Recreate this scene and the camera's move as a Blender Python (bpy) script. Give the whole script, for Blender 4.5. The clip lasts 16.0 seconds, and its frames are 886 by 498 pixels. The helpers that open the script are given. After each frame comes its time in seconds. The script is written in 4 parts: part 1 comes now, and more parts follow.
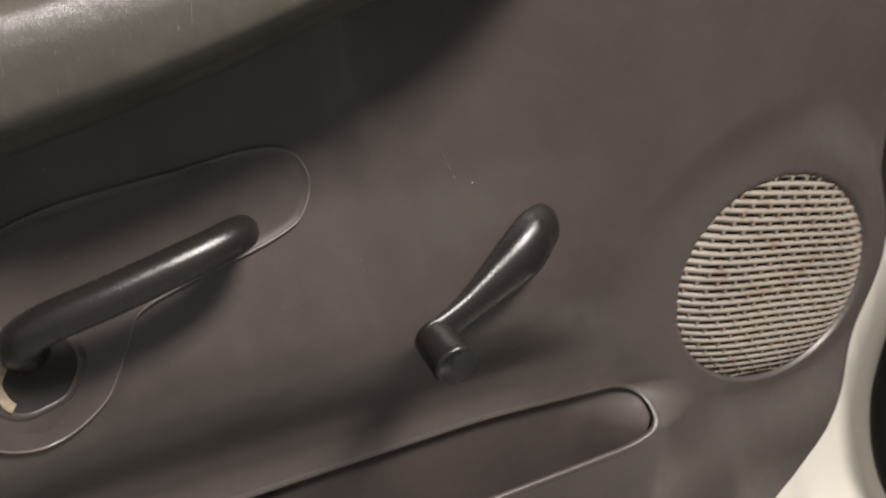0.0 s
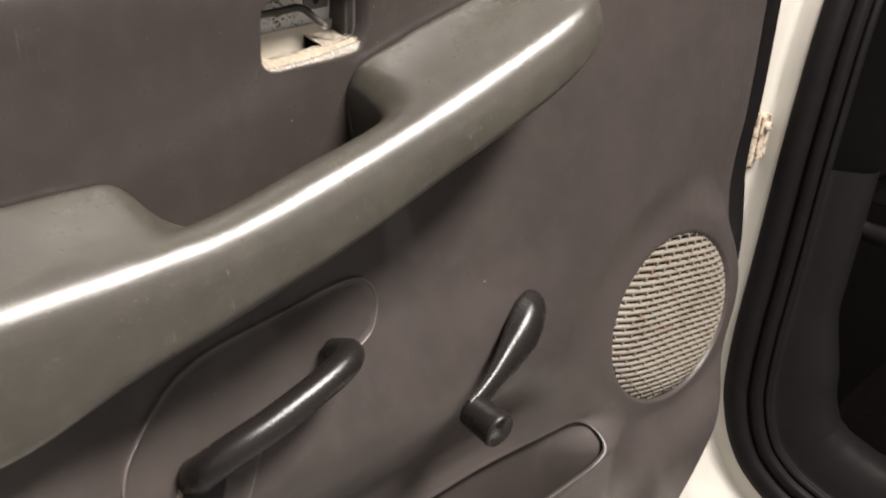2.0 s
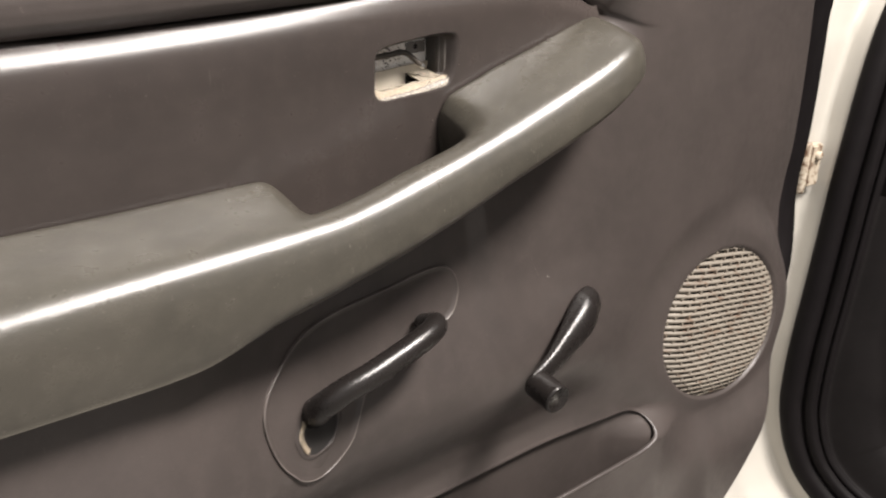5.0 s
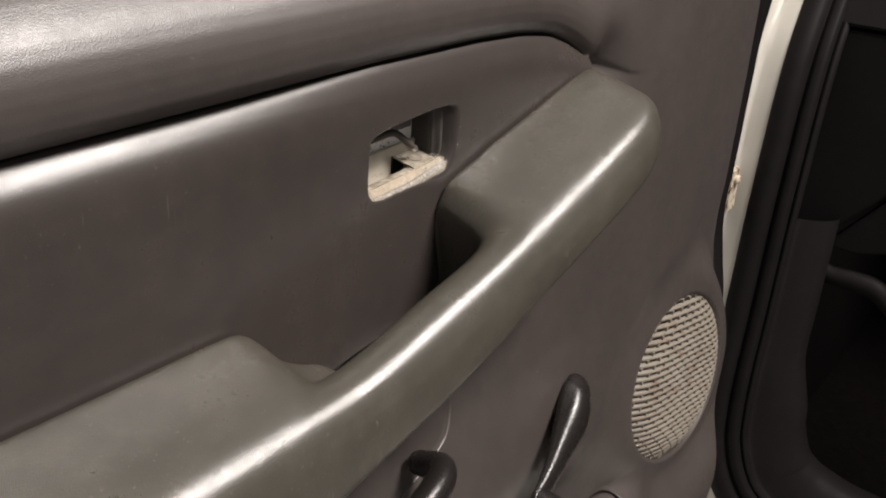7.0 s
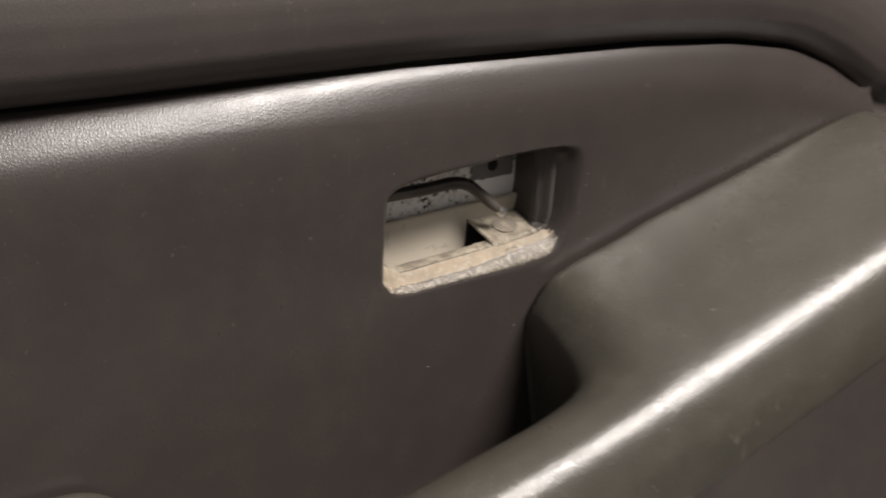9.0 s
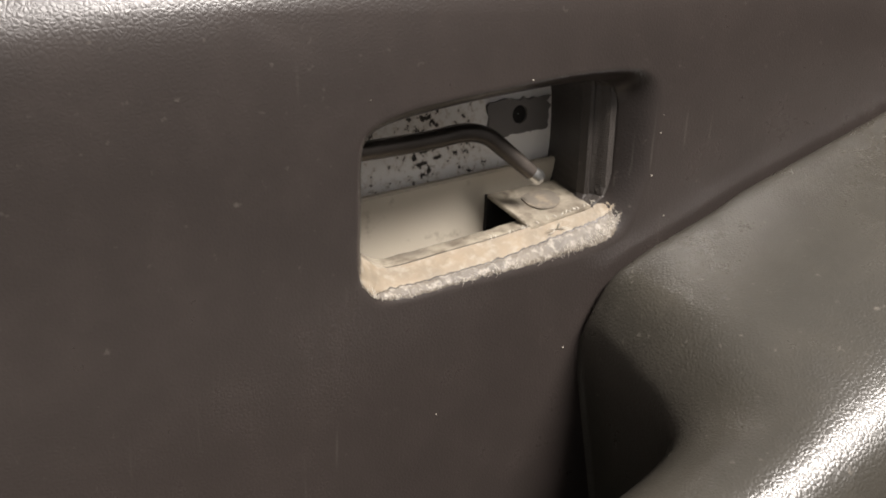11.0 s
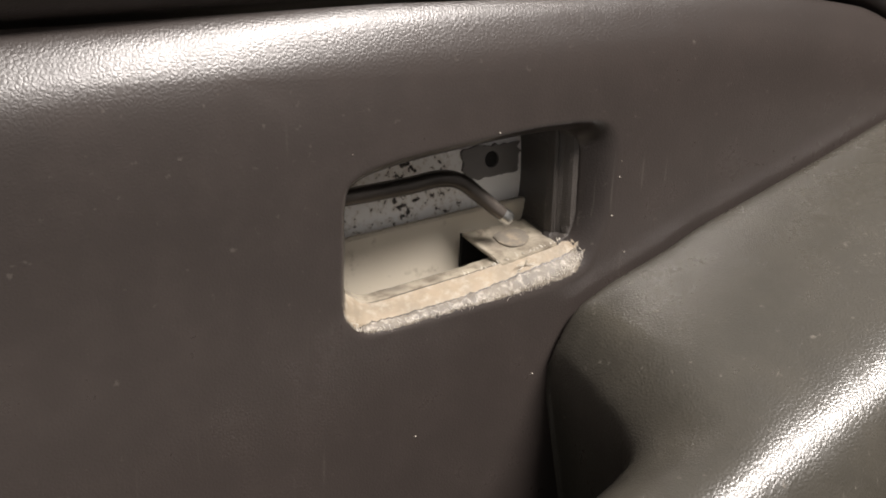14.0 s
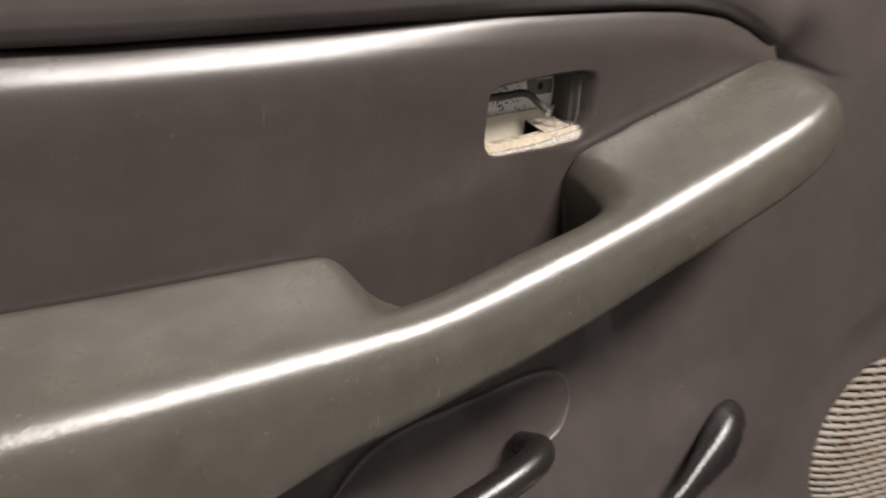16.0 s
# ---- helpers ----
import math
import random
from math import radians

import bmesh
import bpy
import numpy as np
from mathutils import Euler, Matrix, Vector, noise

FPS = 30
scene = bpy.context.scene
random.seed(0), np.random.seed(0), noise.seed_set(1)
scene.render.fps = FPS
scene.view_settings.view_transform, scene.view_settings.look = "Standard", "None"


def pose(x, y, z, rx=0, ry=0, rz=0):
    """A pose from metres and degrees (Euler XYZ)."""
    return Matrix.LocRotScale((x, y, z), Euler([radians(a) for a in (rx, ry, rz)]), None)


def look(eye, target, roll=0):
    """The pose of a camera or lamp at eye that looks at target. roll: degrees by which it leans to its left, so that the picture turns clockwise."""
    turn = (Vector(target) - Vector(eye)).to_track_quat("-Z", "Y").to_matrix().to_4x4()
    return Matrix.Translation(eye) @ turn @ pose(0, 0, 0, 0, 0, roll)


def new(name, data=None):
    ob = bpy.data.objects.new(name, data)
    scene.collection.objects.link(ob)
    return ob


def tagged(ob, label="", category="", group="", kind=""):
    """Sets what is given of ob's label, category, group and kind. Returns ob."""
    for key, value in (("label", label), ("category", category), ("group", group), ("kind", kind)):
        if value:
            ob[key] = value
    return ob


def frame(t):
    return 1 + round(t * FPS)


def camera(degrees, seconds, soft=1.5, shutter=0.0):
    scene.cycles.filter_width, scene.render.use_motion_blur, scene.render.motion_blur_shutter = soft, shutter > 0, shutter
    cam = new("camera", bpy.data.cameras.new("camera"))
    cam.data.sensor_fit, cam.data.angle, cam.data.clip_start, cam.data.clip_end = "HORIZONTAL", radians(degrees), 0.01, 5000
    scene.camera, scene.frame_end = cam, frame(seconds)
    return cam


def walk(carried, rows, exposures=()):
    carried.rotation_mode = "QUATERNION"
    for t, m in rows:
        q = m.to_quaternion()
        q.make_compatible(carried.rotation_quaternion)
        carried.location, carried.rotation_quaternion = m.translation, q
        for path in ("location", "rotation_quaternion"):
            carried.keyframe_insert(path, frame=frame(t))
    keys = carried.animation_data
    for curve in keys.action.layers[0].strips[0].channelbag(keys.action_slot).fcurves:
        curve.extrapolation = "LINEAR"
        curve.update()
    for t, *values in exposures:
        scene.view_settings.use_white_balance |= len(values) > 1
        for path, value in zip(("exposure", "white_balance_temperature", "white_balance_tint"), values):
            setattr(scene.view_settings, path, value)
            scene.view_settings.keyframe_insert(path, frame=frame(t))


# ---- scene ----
# The inner side of a pickup's open front door: x runs to the hinge, y into the door, z up.
cam = camera(54.0, 16.0, soft=1.9, shutter=0.4)
PATH = [
    (0, (-0.0801, -0.4226, 0.0077), (0.1518, -0.0368, -0.2100), 2.71),
    (0.5, (-0.0488, -0.4101, -0.0239), (0.1484, -0.0082, -0.2466), 1.80),
    (1, (-0.0714, -0.4202, 0.0072), (0.1279, -0.0065, -0.1906), 2.19),
    (1.5, (-0.1710, -0.4175, 0.0531), (0.1047, -0.0398, -0.1243), 5.24),
    (2, (-0.2647, -0.3968, 0.0993), (0.0652, -0.0787, -0.1003), 3.08),
    (2.5, (-0.2839, -0.3900, 0.1190), (0.0582, -0.0842, -0.0794), 3.82),
    (3, (-0.2884, -0.3926, 0.1283), (0.0612, -0.0864, -0.0565), 4.91),
    (3.5, (-0.3182, -0.3807, 0.1277), (0.0351, -0.0878, -0.0707), 8.14),
    (3.7, (-0.3232, -0.3876, 0.1238), (0.0321, -0.0972, -0.0746), 8.31),
    (5.8, (-0.3685, -0.5400, 0.1231), (-0.0988, -0.1550, -0.0474), -0.60),
    (6, (-0.3671, -0.5063, 0.1201), (-0.0891, -0.1267, -0.0490), 0.75),
    (6.5, (-0.3525, -0.3740, 0.1381), (-0.0240, -0.0382, -0.0332), 2.81),
    (7, (-0.3268, -0.3006, 0.1473), (0.0423, -0.0191, -0.0385), 3.10),
    (7.5, (-0.2927, -0.2910, 0.1457), (0.0553, 0.0119, -0.0469), 3.15),
    (8, (-0.1990, -0.3368, 0.1345), (0.0948, 0.0259, -0.0445), 1.88),
    (8.5, (-0.1333, -0.3157, 0.1287), (0.0943, 0.0887, -0.0572), 0.33),
    (9, (-0.1161, -0.2256, 0.1093), (0.1260, 0.1733, -0.0704), 3.62),
    (9.2, (-0.1065, -0.2077, 0.1002), (0.1139, 0.1925, -0.1030), 3.64),
    (11.3, (-0.0715, -0.1468, 0.0574), (0.1791, 0.2591, -0.0909), 1.42),
    (11.5, (-0.0733, -0.1487, 0.0615), (0.1772, 0.2571, -0.0874), 1.23),
    (12, (-0.0767, -0.1535, 0.0586), (0.1765, 0.2560, -0.0747), 1.80),
    (12.5, (-0.0773, -0.1556, 0.0600), (0.1751, 0.2517, -0.0814), 1.68),
    (13, (-0.0825, -0.1611, 0.0632), (0.1667, 0.2470, -0.0813), 1.95),
    (13.5, (-0.0831, -0.1670, 0.0665), (0.1681, 0.2420, -0.0720), 1.98),
    (14, (-0.0774, -0.1637, 0.0674), (0.1761, 0.2436, -0.0721), 1.48),
    (14.5, (-0.0797, -0.1700, 0.0659), (0.1703, 0.2388, -0.0758), 1.69),
    (15, (-0.1086, -0.2252, 0.0788), (0.1223, 0.1986, -0.0514), 1.75),
    (15.5, (-0.1595, -0.3118, 0.0754), (0.0651, 0.1487, -0.0892), -0.88),
    (16, (-0.2726, -0.3628, 0.1014), (-0.0005, 0.0322, -0.0690), 4.20),
]
EXPOSURES = [(0, -0.2), (0.5, -0.2), (1.5, -0.05), (3.5, 0.09), (6, 0.05), (6.5, -0.28), (7, -0.55), (7.5, -0.42), (8, -0.52), (8.5, -0.75), (9, -0.75), (11.5, -0.46), (14.5, -0.46), (15, -0.40), (15.5, -0.46), (16, -0.22)]
walk(cam, [(t, look(eye, target, roll)) for t, eye, target, roll in PATH], EXPOSURES)

# ---- light ----
world = bpy.data.worlds.new("world")
scene.world = world
world.use_nodes = True
bg = world.node_tree.nodes["Background"]
bg.inputs["Strength"].default_value = 0.68
# a dim room, lit from its ceiling: lighter above, darker towards the floor
wn, wl = world.node_tree.nodes, world.node_tree.links
where = wn.new("ShaderNodeTexCoord")
parts = wn.new("ShaderNodeSeparateXYZ")
wl.new(where.outputs["Generated"], parts.inputs["Vector"])
span = wn.new("ShaderNodeMapRange")
span.inputs["From Min"].default_value, span.inputs["From Max"].default_value = -1.0, 1.0
wl.new(parts.outputs["Z"], span.inputs["Value"])
room = wn.new("ShaderNodeValToRGB")
room.color_ramp.elements[0].position, room.color_ramp.elements[0].color = 0.20, (0.40, 0.373, 0.36, 1)
room.color_ramp.elements[1].position, room.color_ramp.elements[1].color = 0.95, (1.0, 0.95, 0.92, 1)
wl.new(span.outputs["Result"], room.inputs["Fac"])
wl.new(room.outputs["Color"], bg.inputs["Color"])


def area_lamp(name, eye, target, w, h, watts, colour):
    lamp = bpy.data.lights.new(name, "AREA")
    lamp.shape, lamp.size, lamp.size_y, lamp.energy, lamp.color = "RECTANGLE", w, h, watts, colour
    ob = new(name, lamp)
    ob.matrix_world = look(eye, target)
    return ob


area_lamp("work_light", (0.63, -1.35, 2.09), (0.05, 0.0, -0.1), 1.28, 0.46, 238, (1.0, 0.930, 0.880))


# ---- materials ----
def nodes_of(name):
    m = bpy.data.materials.new(name)
    m.use_nodes = True
    nt = m.node_tree
    return m, nt.nodes, nt.links, nt.nodes["Principled BSDF"]


def noise_node(n, l, scale, detail=4, rough=0.55, coord=None):
    tex = n.new("ShaderNodeTexNoise")
    tex.inputs["Scale"].default_value, tex.inputs["Detail"].default_value = scale, detail
    tex.inputs["Roughness"].default_value = rough
    l.new(coord, tex.inputs["Vector"])
    return tex


def ramp(n, l, fac, stops):
    r = n.new("ShaderNodeValToRGB")
    els = r.color_ramp.elements
    while len(els) < len(stops):
        els.new(0.5)
    for e, (p, c) in zip(els, stops):
        e.position, e.color = p, (*c, 1) if len(c) == 3 else c
    l.new(fac, r.inputs["Fac"])
    return r


def mix_rgb(n, l, fac, a, b):
    m = n.new("ShaderNodeMix")
    m.data_type = "RGBA"
    if hasattr(fac, "is_linked"):
        l.new(fac, m.inputs[0])
    else:
        m.inputs[0].default_value = fac
    for s, v in ((m.inputs[6], a), (m.inputs[7], b)):
        if hasattr(v, "is_linked"):
            l.new(v, s)
        else:
            s.default_value = (*v, 1)
    return m.outputs[2]


def plastic(name, colour, rough=0.45, grain=900.0, bump=0.25, dirt=0.15, spec=0.5, wave=0.14, mottle=0.17, scratch=0.10, wave_scale=45, dust=(0.3, 0.27, 0.23)):
    """Moulded, leather-grained plastic with faint stains, rubbed patches and dust specks."""
    m, n, l, p = nodes_of(name)
    co = n.new("ShaderNodeTexCoord").outputs["Object"]
    blot = noise_node(n, l, 9, 5, 0.6, co)
    fine = noise_node(n, l, 420, 2, 0.6, co)
    dark = tuple(c * (1 - mottle) for c in colour)
    lite = tuple(min(1, c * (1 + mottle)) for c in colour)
    col = ramp(n, l, blot.outputs["Fac"], [(0.3, dark), (0.7, lite)]).outputs["Color"]
    rub = noise_node(n, l, 70, 6, 0.7, co)
    col = mix_rgb(n, l, ramp(n, l, rub.outputs["Fac"], [(0.45, (0, 0, 0)), (0.72, (mottle * 2,) * 3)]).outputs["Color"], col, tuple(c * 1.5 for c in colour))
    speck = ramp(n, l, fine.outputs["Fac"], [(0.68, (0, 0, 0)), (0.80, (dirt,) * 3)]).outputs["Color"]
    dusty = mix_rgb(n, l, speck, col, dust)
    # a few pale nicks
    nick = n.new("ShaderNodeTexVoronoi")
    nick.inputs["Scale"].default_value = 42.0
    l.new(co, nick.inputs["Vector"])
    few = n.new("ShaderNodeSeparateColor")
    l.new(nick.outputs["Color"], few.inputs["Color"])
    rare = n.new("ShaderNodeMath")
    rare.operation, rare.inputs[1].default_value = "GREATER_THAN", 0.90
    l.new(few.outputs["Red"], rare.inputs[0])
    size = n.new("ShaderNodeMath")
    size.operation = "MULTIPLY"
    size.inputs[1].default_value = 0.030
    l.new(few.outputs["Green"], size.inputs[0])
    dot = n.new("ShaderNodeMath")
    dot.operation = "LESS_THAN"
    l.new(nick.outputs["Distance"], dot.inputs[0])
    l.new(size.outputs[0], dot.inputs[1])
    # fine scratches, drawn out along one way
    turn = n.new("ShaderNodeMapping")
    turn.inputs["Rotation"].default_value = (0.2, 0.9, 0.3)
    turn.inputs["Scale"].default_value = (900, 900, 40)
    l.new(co, turn.inputs["Vector"])
    streak = n.new("ShaderNodeTexNoise")
    streak.inputs["Scale"].default_value, streak.inputs["Detail"].default_value = 1.0, 1.0
    l.new(turn.outputs["Vector"], streak.inputs["Vector"])
    patchy = noise_node(n, l, 22, 3, 0.6, co)
    some = ramp(n, l, patchy.outputs["Fac"], [(0.52, (0, 0, 0)), (0.66, (1, 1, 1))])
    line = ramp(n, l, streak.outputs["Fac"], [(0.70, (0, 0, 0)), (0.76, (scratch,) * 3)])
    cut = n.new("ShaderNodeMath")
    cut.operation = "MULTIPLY"
    l.new(some.outputs["Color"], cut.inputs[0])
    l.new(line.outputs["Color"], cut.inputs[1])
    dusty = mix_rgb(n, l, cut.outputs[0], dusty, (0.26, 0.24, 0.20))
    both = n.new("ShaderNodeMath")
    both.operation = "MULTIPLY"
    l.new(rare.outputs[0], both.inputs[0])
    l.new(dot.outputs[0], both.inputs[1])
    l.new(mix_rgb(n, l, both.outputs[0], dusty, (0.33, 0.31, 0.28)), p.inputs["Base Color"])
    wear = n.new("ShaderNodeMath")
    wear.operation = "ADD"
    l.new(blot.outputs["Fac"], wear.inputs[0])
    l.new(rub.outputs["Fac"], wear.inputs[1])
    half = n.new("ShaderNodeMath")
    half.operation, half.inputs[1].default_value = "MULTIPLY", 0.5
    l.new(wear.outputs[0], half.inputs[0])
    rr = ramp(n, l, half.outputs[0], [(0.38, (rough * 1.15,) * 3), (0.62, (rough * 0.88,) * 3)])
    l.new(rr.outputs["Color"], p.inputs["Roughness"])
    p.inputs["Specular IOR Level"].default_value = spec
    vor = n.new("ShaderNodeTexVoronoi")
    vor.feature = "DISTANCE_TO_EDGE"
    vor.inputs["Scale"].default_value = grain
    warp = noise_node(n, l, grain * 0.35, 2, 0.5, co)
    add = n.new("ShaderNodeVectorMath")
    add.operation = "MULTIPLY_ADD"
    l.new(warp.outputs["Color"], add.inputs[0])
    add.inputs[1].default_value = (0.0009, 0.0009, 0.0009)
    l.new(co, add.inputs[2])
    l.new(add.outputs[0], vor.inputs["Vector"])
    cell = ramp(n, l, vor.outputs["Distance"], [(0.0, (0, 0, 0)), (0.35, (1, 1, 1))])
    b = n.new("ShaderNodeBump")
    b.inputs["Strength"].default_value, b.inputs["Distance"].default_value = bump, 0.0004
    l.new(cell.outputs["Color"], b.inputs["Height"])
    b2 = n.new("ShaderNodeBump")
    b2.inputs["Strength"].default_value, b2.inputs["Distance"].default_value = wave, 0.0012
    soft = noise_node(n, l, wave_scale, 3, 0.5, co)
    l.new(soft.outputs["Fac"], b2.inputs["Height"])
    l.new(b.outputs["Normal"], b2.inputs["Normal"])
    l.new(b2.outputs["Normal"], p.inputs["Normal"])
    return m


def plain(name, colour, rough=0.5, metal=0.0, bump=0.1, scale=300, vary=0.15, spec=0.5):
    m, n, l, p = nodes_of(name)
    co = n.new("ShaderNodeTexCoord").outputs["Object"]
    a = noise_node(n, l, scale * 0.1, 5, 0.6, co)
    col = ramp(n, l, a.outputs["Fac"], [(0.3, tuple(c * (1 - vary) for c in colour)), (0.7, tuple(min(1, c * (1 + vary)) for c in colour))])
    l.new(col.outputs["Color"], p.inputs["Base Color"])
    p.inputs["Roughness"].default_value, p.inputs["Metallic"].default_value = rough, metal
    p.inputs["Specular IOR Level"].default_value = spec
    f = noise_node(n, l, scale, 4, 0.6, co)
    b = n.new("ShaderNodeBump")
    b.inputs["Strength"].default_value, b.inputs["Distance"].default_value = bump, 0.0008
    l.new(f.outputs["Fac"], b.inputs["Height"])
    l.new(b.outputs["Normal"], p.inputs["Normal"])
    return m


def blotched(name, base, spot, scale, lo, hi, rough=0.5, bump=0.3, second=None, scale2=20):
    """Painted or bare stuff with spots of another colour: rust, mould, glue."""
    m, n, l, p = nodes_of(name)
    co = n.new("ShaderNodeTexCoord").outputs["Object"]
    a = noise_node(n, l, scale, 6, 0.65, co)
    b_ = noise_node(n, l, scale2, 3, 0.5, co)
    first = mix_rgb(n, l, ramp(n, l, b_.outputs["Fac"], [(0.35, (0, 0, 0)), (0.7, (1, 1, 1))]).outputs["Color"], base, second or base)
    mask = ramp(n, l, a.outputs["Fac"], [(lo, (0, 0, 0)), (hi, (1, 1, 1))]).outputs["Color"]
    l.new(mix_rgb(n, l, mask, first, spot), p.inputs["Base Color"])
    p.inputs["Roughness"].default_value = rough
    bp = n.new("ShaderNodeBump")
    bp.inputs["Strength"].default_value, bp.inputs["Distance"].default_value = bump, 0.0008
    l.new(a.outputs["Fac"], bp.inputs["Height"])
    l.new(bp.outputs["Normal"], p.inputs["Normal"])
    return m


def rust_spotted():
    """White painted sheet metal with black mould and rust spots in clusters, thicker towards the latch side."""
    m, n, l, p = nodes_of("spotted_door_metal")
    co = n.new("ShaderNodeTexCoord").outputs["Object"]
    spot = noise_node(n, l, 520, 4, 0.6, co)
    patch = noise_node(n, l, 75, 3, 0.55, co)
    xyz = n.new("ShaderNodeSeparateXYZ")
    l.new(co, xyz.inputs["Vector"])
    side = n.new("ShaderNodeMapRange")
    side.inputs["From Min"].default_value, side.inputs["From Max"].default_value = 0.040, 0.060
    side.inputs["To Min"].default_value, side.inputs["To Max"].default_value = 0.0, -0.22
    l.new(xyz.outputs["X"], side.inputs["Value"])
    clump = n.new("ShaderNodeMath")
    clump.operation, clump.inputs[1].default_value = "MULTIPLY_ADD", 0.55
    l.new(patch.outputs["Fac"], clump.inputs[0])
    l.new(side.outputs["Result"], clump.inputs[2])
    total = n.new("ShaderNodeMath")
    total.operation = "ADD"
    l.new(clump.outputs[0], total.inputs[0])
    l.new(spot.outputs["Fac"], total.inputs[1])
    mask = ramp(n, l, total.outputs[0], [(0.86, (0, 0, 0)), (0.90, (1, 1, 1))]).outputs["Color"]
    halo = ramp(n, l, total.outputs[0], [(0.74, (0, 0, 0)), (0.90, (0.45, 0.45, 0.45))]).outputs["Color"]
    base = mix_rgb(n, l, halo, (0.92, 0.90, 0.87), (0.42, 0.32, 0.20))
    l.new(mix_rgb(n, l, mask, base, (0.030, 0.024, 0.019)), p.inputs["Base Color"])
    p.inputs["Roughness"].default_value = 0.45
    b = n.new("ShaderNodeBump")
    b.inputs["Strength"].default_value, b.inputs["Distance"].default_value = 0.2, 0.0006
    l.new(spot.outputs["Fac"], b.inputs["Height"])
    l.new(b.outputs["Normal"], p.inputs["Normal"])
    return m


M_PANEL = plastic("grained_grey_plastic", (0.050, 0.0415, 0.0382), 0.38, 1000, 0.12)
M_INSERT = plastic("padded_grey_vinyl", (0.0365, 0.0298, 0.0269), 0.30, 1150, 0.085, spec=0.45, wave=0.035)
M_ARM = plastic("armrest_vinyl", (0.048, 0.0435, 0.0352), 0.295, 1100, 0.14, dirt=0.3, spec=0.66, wave=0.13, wave_scale=110, mottle=0.26, scratch=0.4)
M_BLACK = plastic("dark_handle_plastic", (0.0120, 0.0102, 0.0095), 0.27, 1200, 0.10, dirt=0.05, spec=0.42, scratch=0.04)
M_GRILLE = blotched("dusty_grille_plastic", (0.182, 0.160, 0.131), (0.11, 0.060, 0.033), 60, 0.55, 0.75, 0.55, 0.2, (0.152, 0.134, 0.110), 30)
M_HOLLOW = plain("black_cavity", (0.015, 0.013, 0.012), 0.8)
M_WHITE = blotched("cream_body_paint", (0.46, 0.44, 0.395), (0.22, 0.17, 0.11), 26, 0.68, 0.84, 0.30, 0.05, (0.40, 0.38, 0.34), 9)
# base and sheen of these three lowered below real to carry the cabin's shade
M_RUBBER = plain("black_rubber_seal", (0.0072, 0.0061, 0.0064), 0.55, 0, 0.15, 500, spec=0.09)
M_TRIM = plastic("shade_darkened_plastic", (0.0088, 0.0077, 0.0077), 0.6, 900, 0.12, spec=0.09, scratch=0.02, dirt=0.05)
M_CARPET = plain("shade_darkened_carpet", (0.008, 0.006, 0.006), 0.95, 0, 0.8, 700, 0.4, 0.1)
M_FOAM = blotched("exposed_backing_foam", (0.215, 0.180, 0.133), (0.36, 0.325, 0.265), 420, 0.48, 0.72, 0.65, 0.5, (0.31, 0.245, 0.170), 130)
M_METAL = rust_spotted()
M_CREAM = blotched("cream_backing", (0.56, 0.50, 0.40), (0.30, 0.25, 0.18), 120, 0.60, 0.76, 0.5, 0.2, (0.63, 0.57, 0.47), 30)
M_TAB = blotched("stained_cream_tab", (0.36, 0.32, 0.25), (0.15, 0.125, 0.095), 300, 0.46, 0.66, 0.5, 0.3, (0.20, 0.175, 0.14), 120)
M_CONCRETE = blotched("concrete_floor", (0.22, 0.21, 0.195), (0.13, 0.12, 0.11), 3, 0.5, 0.7, 0.85, 0.3, (0.26, 0.25, 0.235), 0.7)
# pale for the bezel edge's painted highlight and for the panel's real scuffs
M_RIM = plain("pale_glint_and_scuff", (0.105, 0.09, 0.082), 0.4, 0, 0.2, 400, 0.3)
M_GREY = plain("grey_bracket", (0.21, 0.195, 0.185), 0.5, 0.2, 0.2, 300)
M_ROD = plain("grey_brown_rod", (0.095, 0.082, 0.072), 0.33, 0.6, 0.25, 350, 0.4)
M_FRAY = blotched("frayed_vinyl_skin", (0.115, 0.100, 0.083), (0.40, 0.365, 0.31), 620, 0.50, 0.70, 0.4, 0.6, (0.17, 0.145, 0.112), 130)
M_FIBRE = plain("pale_fibre", (0.52, 0.48, 0.41), 0.45, 0, 0.1, 900, 0.2)
M_SMUDGE = blotched("smudged_tab", (0.15, 0.132, 0.108), (0.24, 0.20, 0.15), 260, 0.5, 0.65, 0.55, 0.2)
M_STEP = plastic("dusty_dark_plastic", (0.055, 0.048, 0.043), 0.4, 1500, 0.3, dirt=0.5)
M_RUST = blotched("rusty_hinge_paint", (0.42, 0.36, 0.28), (0.10, 0.05, 0.025), 90, 0.48, 0.60, 0.6, 0.6, (0.5, 0.45, 0.36), 40)
M_STEEL = plain("bright_steel", (0.6, 0.6, 0.58), 0.3, 1.0, 0.1, 200)


# ---- building helpers ----
def empty(name, label="", category="", kind="", group=""):
    return tagged(new(name), label, category, group, kind)


def link_mesh(name, verts, faces, mat, parent, label="", smooth=True):
    me = bpy.data.meshes.new(name)
    me.from_pydata([tuple(v) for v in verts], [], faces)
    me.materials.append(mat)
    me.polygons.foreach_set("use_smooth", [smooth] * len(me.polygons))
    me.update()
    ob = new(name, me)
    ob.parent = parent
    if label:
        ob["label"] = label
    return ob


def part(name, bm, mat, parent, label="", smooth=True):
    me = bpy.data.meshes.new(name)
    bmesh.ops.recalc_face_normals(bm, faces=bm.faces)
    bm.to_mesh(me)
    bm.free()
    me.materials.append(mat)
    me.polygons.foreach_set("use_smooth", [smooth] * len(me.polygons))
    ob = new(name, me)
    ob.parent = parent
    if label:
        ob["label"] = label
    return ob


